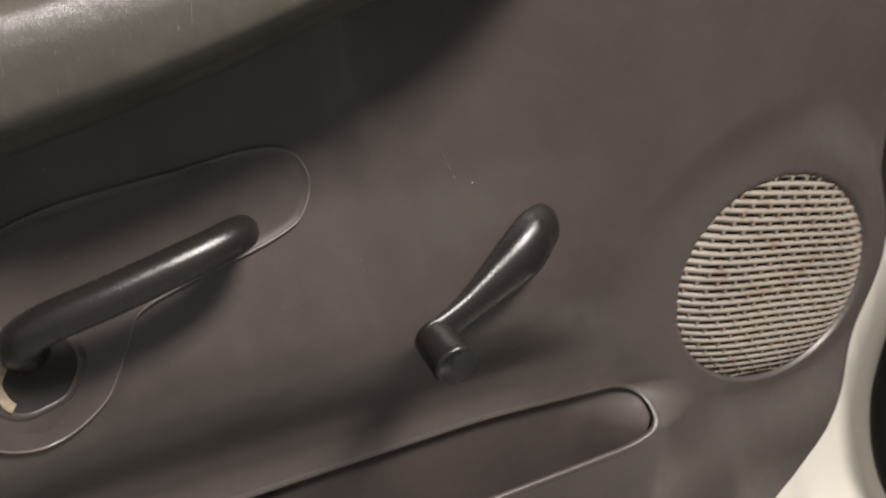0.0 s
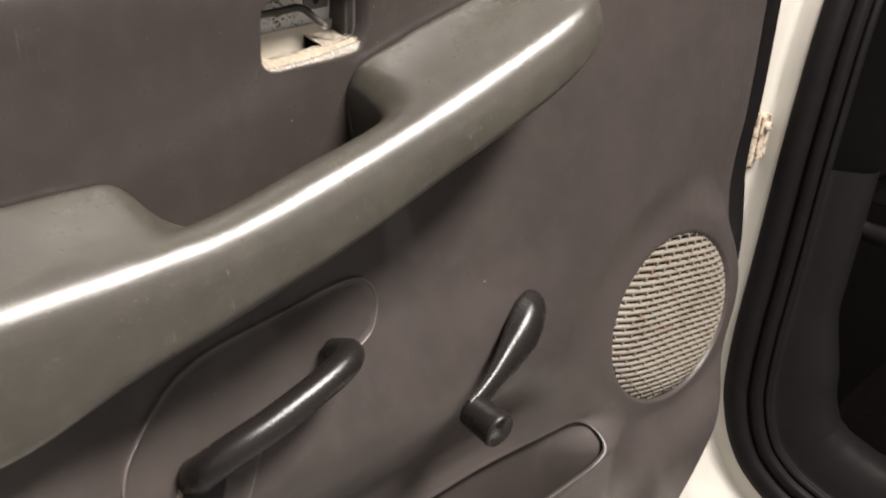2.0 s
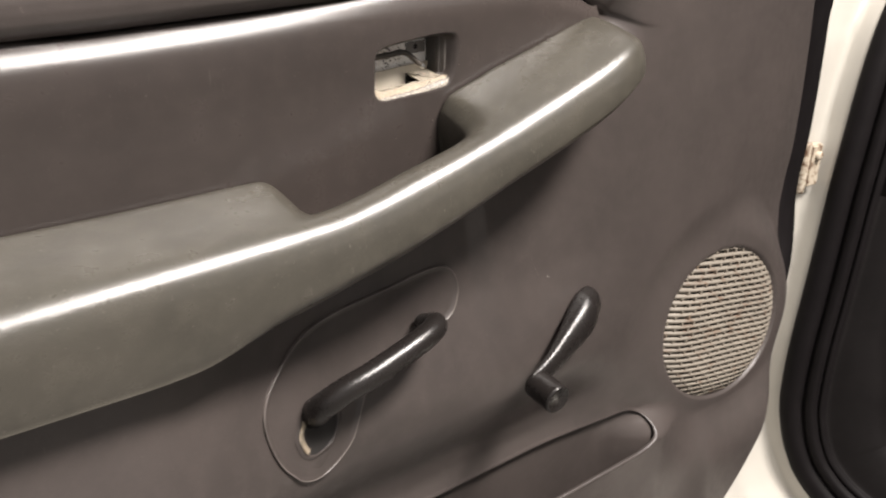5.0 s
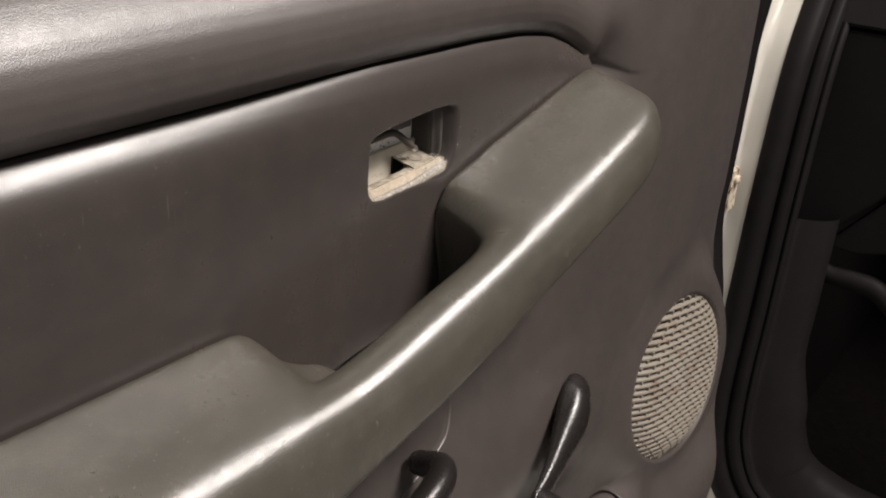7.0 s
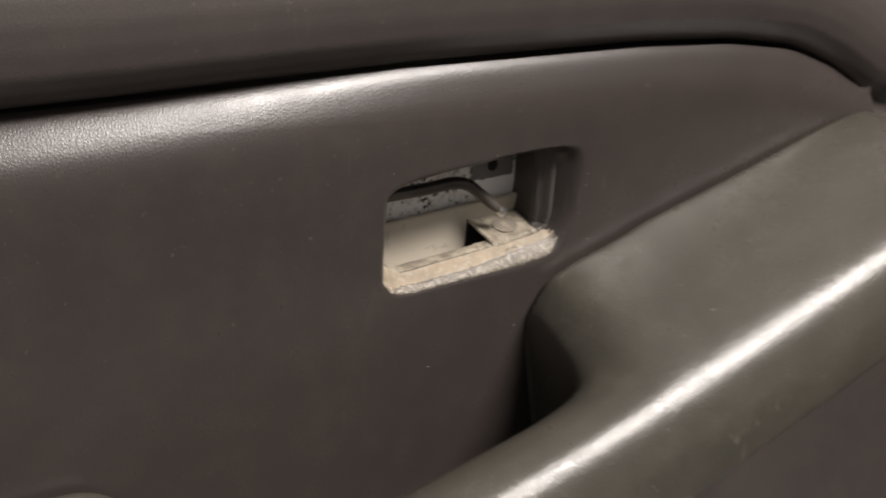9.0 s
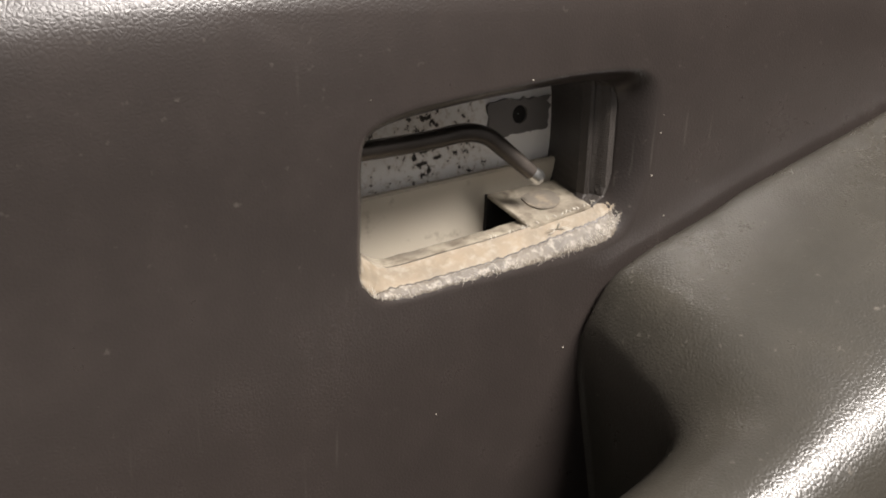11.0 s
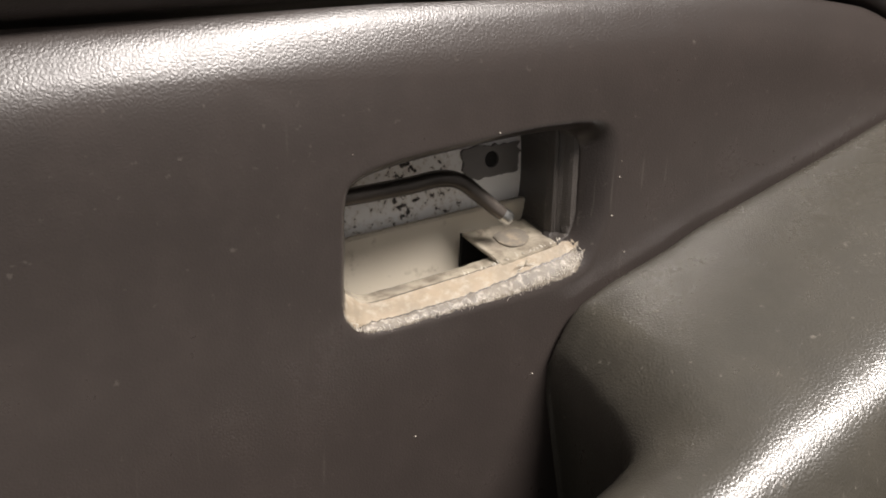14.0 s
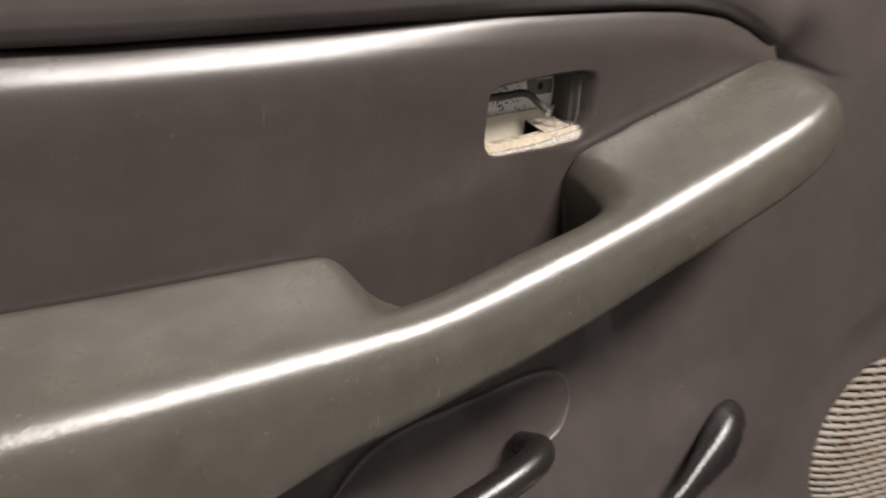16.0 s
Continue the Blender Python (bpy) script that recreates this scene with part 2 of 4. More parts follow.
def sheet(rows, flip=False, closed=False):
    """Verts and quads of a grid of points, row by row."""
    nr, nc = len(rows), len(rows[0])
    verts = [p for r in rows for p in r]
    faces = []
    for i in range(nr - 1):
        for j in range(nc if closed else nc - 1):
            k = (j + 1) % nc
            f = (i * nc + j, i * nc + k, (i + 1) * nc + k, (i + 1) * nc + j)
            faces.append(f[::-1] if flip else f)
    return verts, faces


def smooth01(t):
    t = np.clip(t, 0, 1)
    return t * t * (3 - 2 * t)


def curve_of(pairs, blur=0.0):
    """A smooth function through pairs of (x, value)."""
    xs, vs = np.array(pairs).T
    fine = np.linspace(xs[0], xs[-1], 1200)
    y = np.interp(fine, xs, vs)
    if blur:
        w = max(1, int(blur / (fine[1] - fine[0])))
        k = np.hanning(2 * w + 3)
        k /= k.sum()
        y = np.convolve(np.pad(y, w + 1, mode="edge"), k, "valid")
    return lambda x: np.interp(x, fine, y)


def spline(points, n):
    """Catmull-Rom through points, n steps a span."""
    p = [np.array(q, float) for q in points]
    p = [2 * p[0] - p[1]] + p + [2 * p[-1] - p[-2]]
    out = []
    for i in range(1, len(p) - 2):
        for s in range(n):
            t = s / n
            out.append(0.5 * (2 * p[i] + (p[i + 1] - p[i - 1]) * t + (2 * p[i - 1] - 5 * p[i] + 4 * p[i + 1] - p[i + 2]) * t * t
                              + (3 * p[i] - p[i - 1] - 3 * p[i + 1] + p[i + 2]) * t ** 3))
    out.append(p[-2])
    return out


def tube(points, radii, seg=20, n=8, flat=1.0, cap=True):
    """Rows of rings along a spline; radii at its points."""
    path = spline([(*p, r) for p, r in zip(points, radii)], n)
    rows = []
    side = None
    for i, q in enumerate(path):
        a, b = path[max(0, i - 1)][:3], path[min(len(path) - 1, i + 1)][:3]
        d = (b - a) / (np.linalg.norm(b - a) + 1e-9)
        if side is None:
            side = np.cross(d, (0, 1, 0.1))
        side = side - d * (side @ d)
        side /= np.linalg.norm(side)
        up = np.cross(side, d)
        rows.append([q[:3] + q[3] * (math.cos(u) * side + flat * math.sin(u) * up) for u in np.linspace(0, 2 * math.pi, seg, endpoint=False)])
    if cap:
        for end, order in ((0, 1), (-1, -1)):
            c = sum(rows[end]) / seg
            axis = (path[0][:3] - path[1][:3]) if end == 0 else (path[-1][:3] - path[-2][:3])
            axis = axis / np.linalg.norm(axis)
            r = path[end][3]
            extra = []
            for k in (0.35, 0.65, 0.88, 0.985):
                s = math.sqrt(1 - k * k)
                extra.append([c + (v - c) * s + axis * r * k * 0.6 for v in rows[end]])
            extra.append([c + axis * r * 0.6 + (v - c) * 0.01 for v in rows[end]])
            rows = extra[::-1] + rows if end == 0 else rows + extra
    return rows


def tube_mesh(name, points, radii, mat, parent, label="", **kw):
    v, f = sheet(tube(points, radii, **kw), closed=True)
    return link_mesh(name, v, f, mat, parent, label)


# ---- shape of the door panel: curves along x ----
groove = curve_of([(-0.85, 0.033), (-0.30, 0.046), (-0.19, 0.0515), (-0.08, 0.0592), (0.01, 0.0662), (0.10, 0.0706), (0.145, 0.0710), (0.18, 0.0682), (0.205, 0.0610),
                   (0.231, 0.050), (0.26, 0.044), (0.30, 0.03), (0.75, 0.03)], 0.012)
arm_in = curve_of([(-0.85, -0.066), (-0.30, -0.0530), (-0.20, -0.0510), (-0.150, -0.0490), (-0.105, -0.0470), (0.03, -0.0240), (0.059, -0.0135), (0.0648, -0.0078), (0.0758, -0.0027), (0.096, 0.0040), (0.1056, 0.0083), (0.156, 0.0242),
                   (0.221, 0.0465), (0.238, 0.046), (0.27, 0.02)], 0.004)
arm_ridge = curve_of([(-0.85, -0.094), (-0.315, -0.0785), (-0.229, -0.0735), (-0.122, -0.0685), (-0.08, -0.0645), (-0.035, -0.056), (0.014, -0.043), (0.066, -0.027),
                      (0.123, -0.007), (0.183, 0.016), (0.21, 0.026), (0.24, 0.026), (0.27, 0.015)], 0.02)
arm_low = curve_of([(-0.85, -0.150), (-0.32, -0.1355), (-0.2, -0.1345), (-0.17, -0.1320), (-0.15, -0.1275), (-0.09, -0.116), (-0.02, -0.098), (0.03, -0.082), (0.07, -0.067), (0.125, -0.048),
                    (0.16, -0.035), (0.206, -0.013), (0.24, -0.007), (0.27, 0.004)], 0.02)
front = curve_of([(-0.75, 0.36), (-0.62, 0.46), (-0.57, 0.51), (-0.53, 0.552), (-0.50, 0.575), (-0.47, 0.598), (-0.43, 0.624), (-0.39, 0.645), (-0.35, 0.665), (-0.31, 0.683), (-0.27, 0.688), (-0.23, 0.694), (-0.19, 0.703), (-0.15, 0.708),
                  (-0.09, 0.700), (-0.02, 0.680), (0.05, 0.655), (0.12, 0.630), (0.2, 0.60)], 0.02)
# how far the front edge lies back, towards the hinge
edge_back = curve_of([(-0.75, 0.0), (-0.40, 0.0), (-0.35, 0.008), (-0.31, 0.025), (-0.27, 0.041), (-0.23, 0.0507), (-0.19, 0.0546), (-0.15, 0.0535), (-0.09, 0.0496), (-0.02, 0.0413), (0.05, 0.032), (0.12, 0.025), (0.2, 0.02)], 0.02)
SPK = (0.509, -0.3281, 0.1205, 0.0920, radians(-9))


def spk_r(x, z):
    c, s = math.cos(SPK[4]), math.sin(SPK[4])
    u, v = x - SPK[0], z - SPK[1]
    return np.sqrt(((u * c + v * s) / SPK[2]) ** 2 + ((-u * s + v * c) / SPK[3]) ** 2)


def slot_d(x, z):
    """Distance to the map pocket's mouth, negative inside."""
    zc = -0.405 + 0.002 * (x - 0.3) / 0.3
    return np.hypot(np.maximum(x - 0.324, 0) / 2.4, z - zc) - 0.0172


lower_wave = curve_of([(-0.76, 0.0), (-0.415, 0.0), (-0.385, -0.009), (-0.37, -0.011), (-0.345, -0.008), (-0.315, 0.004), (-0.29, 0.011), (-0.265, 0.0125), (-0.235, 0.009), (-0.18, 0.002), (-0.12, 0.0), (0.20, 0.0)], 0.014)


def relief(x, z, lip=True, dish=True):
    """How far the door panel stands out at x, z."""
    g = groove(x)
    s = z - g
    roll = np.interp(s, [0, 0.0008, 0.002, 0.004, 0.009, 0.015, 0.021, 0.027, 0.033, 0.040, 0.046, 0.053, 0.060, 0.077, 0.115],
                     [-0.0118, -0.0088, -0.0064, -0.0039, -0.0008, 0.0006, 0.0009, 0.0002, -0.0016, -0.0052, -0.0095, -0.0155, -0.0230, -0.045, -0.088])
    away = smooth01((x - 0.17) / 0.16)
    up = roll * (1 - away)
    under = smooth01((0.238 - x) / 0.012) * smooth01((z - arm_low(x)) / 0.008)
    low = -0.020 * under
    low = low - 0.017 * (1 - away) * smooth01(1 + s / 0.030) * smooth01((x - 0.228) / 0.010)
    h = np.where(s > 0, up, low)
    h = h - 0.0065 * smooth01((0.118 - 0.25 * (z + 0.14) - x) / (0.014 + 0.16 * np.maximum(0, -z - 0.10))) * smooth01((z + 0.27) / 0.13) * smooth01((-0.02 - z) / 0.03)
    # beside the cup the panel comes out to meet the armrest's lower edge
    h = h + 0.057 * smooth01((-0.025 - x) / 0.20) * smooth01((z + 0.42) / 0.16) * (s < 0) * (1 - under)
    dip = 0.012 * np.exp(-(np.hypot(x - 0.262, (z - 0.040) * 0.8) / 0.022) ** 2)
    h = h - dip
    h = h + 1.45 * lower_wave(z) * smooth01((0.36 - x) / 0.16)
    bulge = 0.032 * smooth01((-0.388 - z) / 0.03) * smooth01((0.455 - x) / 0.09)
    h = h + bulge + 0.040 * smooth01((-0.375 - z) / 0.12) * smooth01((x - 0.375) / 0.10) * smooth01((spk_r(x, z) - 1.0) / 0.30)
    away_front = np.clip((x - 0.30) / (front(z) - 0.30), 0, 1.05)
    h = h - edge_back(z) * away_front ** 2
    # the loudspeaker's pod: a flat disc that leans back, rising out of the receding panel
    disc = 0.0021 - 0.016 * (x - 0.509) - 0.122 * (z + 0.328)
    pod = smooth01((1.62 - spk_r(x, z - 0.008)) / 0.55)
    h = h * (1 - pod) + disc * pod
    h = h - 0.004 * smooth01((1.0 - spk_r(x, z)) / 0.02) * dish
    sd = slot_d(x, z)
    h = h - 0.010 * smooth01((0.001 - sd) / 0.0045) * lip
    edge = front(z) - x
    h = h - 0.004 * (1 - smooth01(edge / 0.012)) ** 2
    return h


# ---- the door ----
door = empty("pickup_door", "open pickup door with grey grained plastic panel, inner handle missing", "car door", "thing")

def build_panel():
    us = np.concatenate([np.linspace(-0.85, -0.2, 120, endpoint=False), np.linspace(-0.2, 0.70, 320)])
    nlow, nup = 240, 60
    rows = []
    for k in range(nlow + nup + 1):
        row = []
        for u in us:
            g = float(groove(u))
            if k <= nlow:
                z = float(np.interp(k / nlow, [0, 0.12, 0.50, 0.62, 1.0], [-0.75, -0.43, -0.335, -0.24, g - 0.0004]))
            else:
                t = (k - nlow) / nup
                z = g + 0.0004 + 0.115 * t ** 1.3
            fx = float(front(z))
            x = u if u < 0.4 else 0.4 + (u - 0.4) * (fx - 0.4) / 0.30
            row.append((x, z))
        rows.append(row)
    pts = np.array(rows)
    h = relief(pts[..., 0], pts[..., 1])
    # a turned-back front edge
    out = [[(x, -hh, z) for (x, z), hh in zip(r, hr)] for r, hr in zip(rows, h)]
    for r in out:
        x, y, z = r[-1]
        r.append((x + 0.002, y + 0.004, z))
        r.append((x + 0.0015, y + 0.010, z))
    v, f = sheet(out)
    keep = []
    for q in f:  # open behind the handle opening
        cx, cz = sum(v[i][0] for i in q) / 4, sum(v[i][2] for i in q) / 4
        if not (-0.035 < cx < 0.105 and -0.035 < cz < 0.056) and slot_d(cx, cz) > 0.0018 and spk_r(cx, cz) > 0.955:
            keep.append(q)
    f = keep
    return link_mesh("door_panel", v, f, M_PANEL, door, "grey-brown grained plastic door panel")


build_panel()


def build_pocket():
    """The rolled lip of the map pocket's mouth and the hollow behind it, open to the front."""
    r = 0.0172
    loop = [(x, 1.0, 0.0) for x in np.linspace(-0.85, 0.318, 60)] + [(0.324, math.cos(a), math.sin(a)) for a in np.linspace(0, math.pi, 40)] + [(x, -1.0, 0.0) for x in np.linspace(0.318, -0.85, 60)]
    rows_ = []
    for x0, cz, cx in loop:
        row = []
        for off, back in ((0.0050, 0.0003), (0.0044, -0.00005), (0.0020, -0.0001), (0.0008, 0.0), (0.0, 0.0006), (-0.0005, 0.0022), (0.0003, 0.0040), (0.0022, 0.0062)):
            x = x0 + (2.4 * r + off) * cx
            z = -0.405 + 0.002 * (x - 0.3) / 0.3 + (r + off) * cz
            row.append((x, -float(relief(x, z, False)) + back, z))
        rows_.append(row)
    v, f = sheet(rows_)
    link_mesh("pocket_lip", v, f, M_PANEL, door, "rolled lip of the map pocket")
    rows_ = []
    for x in np.concatenate([[-0.86], np.linspace(-0.85, 0.390, 40), [0.399, 0.401]]):
        end = x < -0.85 or x > 0.400
        xe = min(max(x, -0.84), 0.395)
        top = -float(relief(min(xe, 0.39), -0.384, False)) + 0.0055
        near = float(smooth01((x - 0.325) / 0.04))
        prof = []
        for z in (-0.380, -0.387, -0.395, -0.403, -0.412, -0.422, -0.445, -0.600):
            skin = -float(relief(xe, max(z, -0.43), False)) + 0.0060
            prof.append((min(top + 0.0008, skin) * near + (top + 0.0008) * (1 - near), z))
        rows_.append([(x, y - 0.004 if end else y, z) for y, z in prof])
    v, f = sheet(rows_, flip=True)
    return link_mesh("map_pocket", v, f, M_PANEL, door, "shaded hollow of the map pocket")


build_pocket()

# padded insert above the armrest, with the opening of the missing inner handle
HX0, HX1, HZ0, HZ1 = -0.022, 0.092, -0.020, 0.0505


# the opening's rolled edge: outer line on the insert, inner line 7 mm behind it, millimetres, from the upper left round by the bottom
ROLL = [(-1.2, 25.2, 2.2, 23.6), (-1.4, 13.6, 2.2, 12), (-1.5, 1.1, 2.4, 3.2), (0.5, -4.3, 4.6, 0.2), (6.1, -7.3, 9.5, -1.9), (21, -6.6, 24.5, -0.3), (36.6, -5.6, 40, 1.6), (53.7, -4.5, 55.5, 4.3), (65.4, -2.4, 63.5, 5.8),
        (70.8, 1.8, 67.5, 8.3), (75.2, 13.4, 69.3, 15.5), (76.4, 26.6, 69.3, 26), (75.6, 34.5, 68.5, 32.2), (72, 38.2, 66, 34.9), (65, 39.1, 60.5, 35.8), (49.5, 38.4, 49, 35), (33.7, 36.4, 33.7, 33.2), (18.8, 34.4, 19.5, 31.2), (7.9, 32.3, 9.8, 29.3), (1.0, 29.2, 4.0, 27.3)]


def closed_spline(points, n):
    q = list(points[-2:]) + list(points) + list(points[:3])
    return spline(q, n)[2 * n:(2 + len(points)) * n]


ROLL_LINE = np.array(closed_spline(ROLL, 16)) / 1000.0
roll_depth = curve_of([(0.0, 0.0), (0.12, 0.00015), (0.30, 0.0008), (0.50, 0.0019), (0.70, 0.0036), (0.86, 0.0054), (1.0, 0.0072)])


def on_roll(u, f, proud=0.0):
    """A point of the rolled edge: u counts ROLL's stations, f goes from its outer to its inner line."""
    q = (u * 16) % len(ROLL_LINE)
    i = int(q)
    a, b = ROLL_LINE[i], ROLL_LINE[(i + 1) % len(ROLL_LINE)]
    ox, oz, ix, iz = a + (b - a) * (q - i)
    x, z = ox + (ix - ox) * f, oz + (iz - oz) * f
    y = float(insert_y(x, z)) + float(roll_depth(max(0.0, f)))
    return Vector((x, y - proud * (1 - 0.6 * max(0.0, f)), z + proud * 0.6 * max(0.0, f)))


def roll_stations(count, start):
    p = np.vstack([ROLL_LINE, ROLL_LINE[:1]])
    seg = np.hypot(*np.diff(p[:, :2], axis=0).T)
    t = np.concatenate([[0], np.cumsum(seg)])
    q = np.linspace(0, t[-1], count, endpoint=False)
    pts = np.stack([np.interp(q, t, p[:, c]) for c in range(4)], 1)
    k = int(np.argmin(np.hypot(pts[:, 0] - start[0], pts[:, 1] - start[1])))
    return np.roll(pts, -k, axis=0)


crown = curve_of([(-0.010, 0.0280), (0.000, 0.0124), (0.0015, 0.0101), (0.0040, 0.0075), (0.0080, 0.0045), (0.0120, 0.0019), (0.0160, 0.0004), (0.0200, -0.0003), (0.026, -0.0007), (0.035, -0.0008), (0.057, 0.0), (0.30, 0.0)], 0.0035)


def insert_y(x, z):
    """The insert's face: rounded over along its upper edge, flatter there towards the hinge."""
    return crown(groove(x) - z) * (1 - 0.42 * smooth01((x + 0.13) / 0.17))


def build_insert():
    nx, nz = 44, 28
    hx, hz = np.linspace(HX0, HX1, nx + 1), np.linspace(HZ0, HZ1, nz + 1)
    xs = np.concatenate([np.linspace(-0.85, HX0, 130, endpoint=False), hx, np.linspace(HX1, 0.236, 50)[1:]])
    nlo, nhi = 26, 26
    verts, faces, index = [], [], {}
    ix0, ix1 = 130, 130 + nx
    total = nlo + nz + nhi
    for i, x in enumerate(xs):
        g = float(groove(x)) - 0.0008
        dip = float(smooth01((x + 0.10) / 0.006) * smooth01((0.085 - x) / 0.01))
        bot = min(max(float(arm_in(x)) - 0.003 - 0.06 * dip, float(arm_low(x)) - 0.010), HZ0 - 0.002)
        for k in range(total + 1):
            if k <= nlo:
                z = bot + (HZ0 - bot) * k / nlo
            elif k <= nlo + nz:
                z = hz[k - nlo]
            else:
                t = (k - nlo - nz) / nhi
                z = HZ1 + (g - HZ1) * (1 - (1 - t) ** 1.6)
            index[i, k] = len(verts)
            verts.append((x, float(insert_y(x, min(z, g))), z))
    for i in range(len(xs) - 1):
        for k in range(total):
            if ix0 <= i < ix1 and nlo <= k < nlo + nz:
                continue
            faces.append((index[i, k], index[i + 1, k], index[i + 1, k + 1], index[i, k + 1]))
    ring = [index[ix0 + i, nlo] for i in range(nx)] + [index[ix1, nlo + k] for k in range(nz)] + \
           [index[ix1 - i, nlo + nz] for i in range(nx)] + [index[ix0, nlo + nz - k] for k in range(nz)]
    cnt = len(ring)
    outer = np.array([verts[i] for i in ring])[:, [0, 2]]
    lines = roll_stations(cnt, outer[0])
    prev = ring
    rings = [(lines[:, :2] + (outer - lines[:, :2]) * a, 0.0) for a in (0.6, 0.3, 0.12, 0.04, 0.0)]
    rings += [(lines[:, :2] + (lines[:, 2:] - lines[:, :2]) * f, float(roll_depth(f))) for f in (0.08, 0.18, 0.30, 0.42, 0.54, 0.66, 0.78, 0.88, 0.95, 1.0)]
    rings += [(lines[:, 2:], 0.0082), (lines[:, 2:] + (lines[:, :2] - lines[:, 2:]) * 0.15, 0.0088)]
    for pts, deep in rings:
        cur = []
        for x, z in pts:
            cur.append(len(verts))
            verts.append((x, float(insert_y(x, z)) + deep, z))
        for j in range(cnt):
            k = (j + 1) % cnt
            faces.append((prev[j], prev[k], cur[k], cur[j]))
        prev = cur
    return link_mesh("padded_insert", verts, faces, M_INSERT, door, "soft dark grey vinyl insert with a bare handle opening")


insert = build_insert()


def cup_drop(x, y):
    """How far the pull cup sinks below the armrest's top: rounded brows, steep walls, a slope at the rear."""
    k = 0.0075
    inside = -k * math.log(math.exp(min(40.0, -(0.0572 - x) / k)) + math.exp(min(40.0, -(y + 0.0405) / k)))
    r = 0.009 + 0.27 * max(0.0, -y - 0.008) + 0.005 * math.exp(-((x + 0.065) / 0.040) ** 2)
    u = (inside + r) / r
    if u <= 0:
        return 0.0
    if u < 0.97:
        wall = r * (1 - math.sqrt(1 - u * u))
    else:
        wall = r * 0.757 + (u - 0.97) * r * 20
    run = 0.0055 * math.log(1 + math.exp(min(40.0, (x + 0.0850) / 0.0055)))
    rear = 0.029 * (1 - math.exp(-run * 2.6 / 0.029)) + 0.47 * run + 0.030 * float(smooth01((x + 0.045) / 0.06))
    return ((wall + 1e-6) ** -3 + (rear + 1e-6) ** -3) ** (-1 / 3)


def build_armrest():
    xs = np.concatenate([np.linspace(-0.85, -0.13, 90, endpoint=False), np.linspace(-0.13, 0.050, 90, endpoint=False), np.linspace(0.050, 0.090, 80, endpoint=False),
                         np.linspace(0.090, 0.20, 50, endpoint=False), 0.20 + 0.0534 * np.sin(np.linspace(0, math.pi / 2, 34))])
    rows = []
    for x in xs:
        zi, zr, zb = float(arm_in(x)), float(arm_ridge(x)), float(arm_low(x))
        zr -= 0.0008 * math.exp(-((x + 0.065) / 0.035) ** 2)
        k = max(0.0, 1 - (max(0.0, x - 0.165) / 0.0885) ** 2.6) ** 0.5
        D = 0.076 * k
        sq = float(smooth01((-0.10 - x) / 0.08))
        mid = 0.022
        zi, zb, zr = mid + (zi - mid) * k ** 0.8, mid + (zb - mid) * k ** 0.8, mid + (zr - mid) * k
        line = spline([(0.004, zi - 0.0075 * k), (-0.0002, zi - 0.0050 * k), (-0.0032 * k, zi - 0.0008 * k), (-0.20 * D, zi + 0.16 * (zr - zi) + 0.001 * k), (-0.55 * D, zi * 0.35 + zr * 0.65 + 0.0050 * k), (-0.84 * D, zr + 0.0045 * k), (-0.960 * D, zr - 0.009 * k),
                       (-1.0 * D, zr * 0.5 + zb * 0.5 - 0.004 * k), ((-0.972 - 0.015 * sq) * D, zb + (0.010 - 0.005 * sq) * k), ((-0.83 - 0.11 * sq) * D, zb + 0.0005), (-0.52 * D, zb - (0.013 - 0.009 * sq) * k), (0.010, zb - (0.013 - 0.009 * sq) * k)], 14)
        row = []
        for q, (y, z) in enumerate(line):
            d = cup_drop(x, y) if q < 74 else 0.0
            low_z = max(float(z) - d, min(float(z), zb - 0.008))
            row.append((x + 0.26 * max(0.0, float(z) - low_z - 0.012) * float(smooth01((x - 0.01) / 0.03)), float(y), low_z))
        rows.append(row)
    v, f = sheet(rows, flip=True)
    return link_mesh("armrest", v, f, M_ARM, door, "worn olive-grey vinyl armrest with a pull cup")


build_armrest()

# bezel plate round the pull handle
BEZEL = [(0.0620, -0.1500), (0.0750, -0.1535), (0.0830, -0.1625), (0.0855, -0.1750), (0.0800, -0.1890), (0.0690, -0.1965), (0.0460, -0.2045), (0.0100, -0.2145), (-0.0130, -0.2235),
         (-0.0215, -0.2370), (-0.0285, -0.2520), (-0.0370, -0.2660), (-0.0530, -0.2780), (-0.0690, -0.2810), (-0.0840, -0.2745), (-0.0950, -0.2630), (-0.1060, -0.2480), (-0.1130, -0.2310), (-0.1160, -0.2130),
         (-0.1110, -0.1990), (-0.1010, -0.1895), (-0.0850, -0.1785), (-0.0700, -0.1700), (-0.0560, -0.1660), (-0.0410, -0.1635), (-0.0090, -0.1590), (0.0150, -0.1560), (0.0420, -0.1515)]


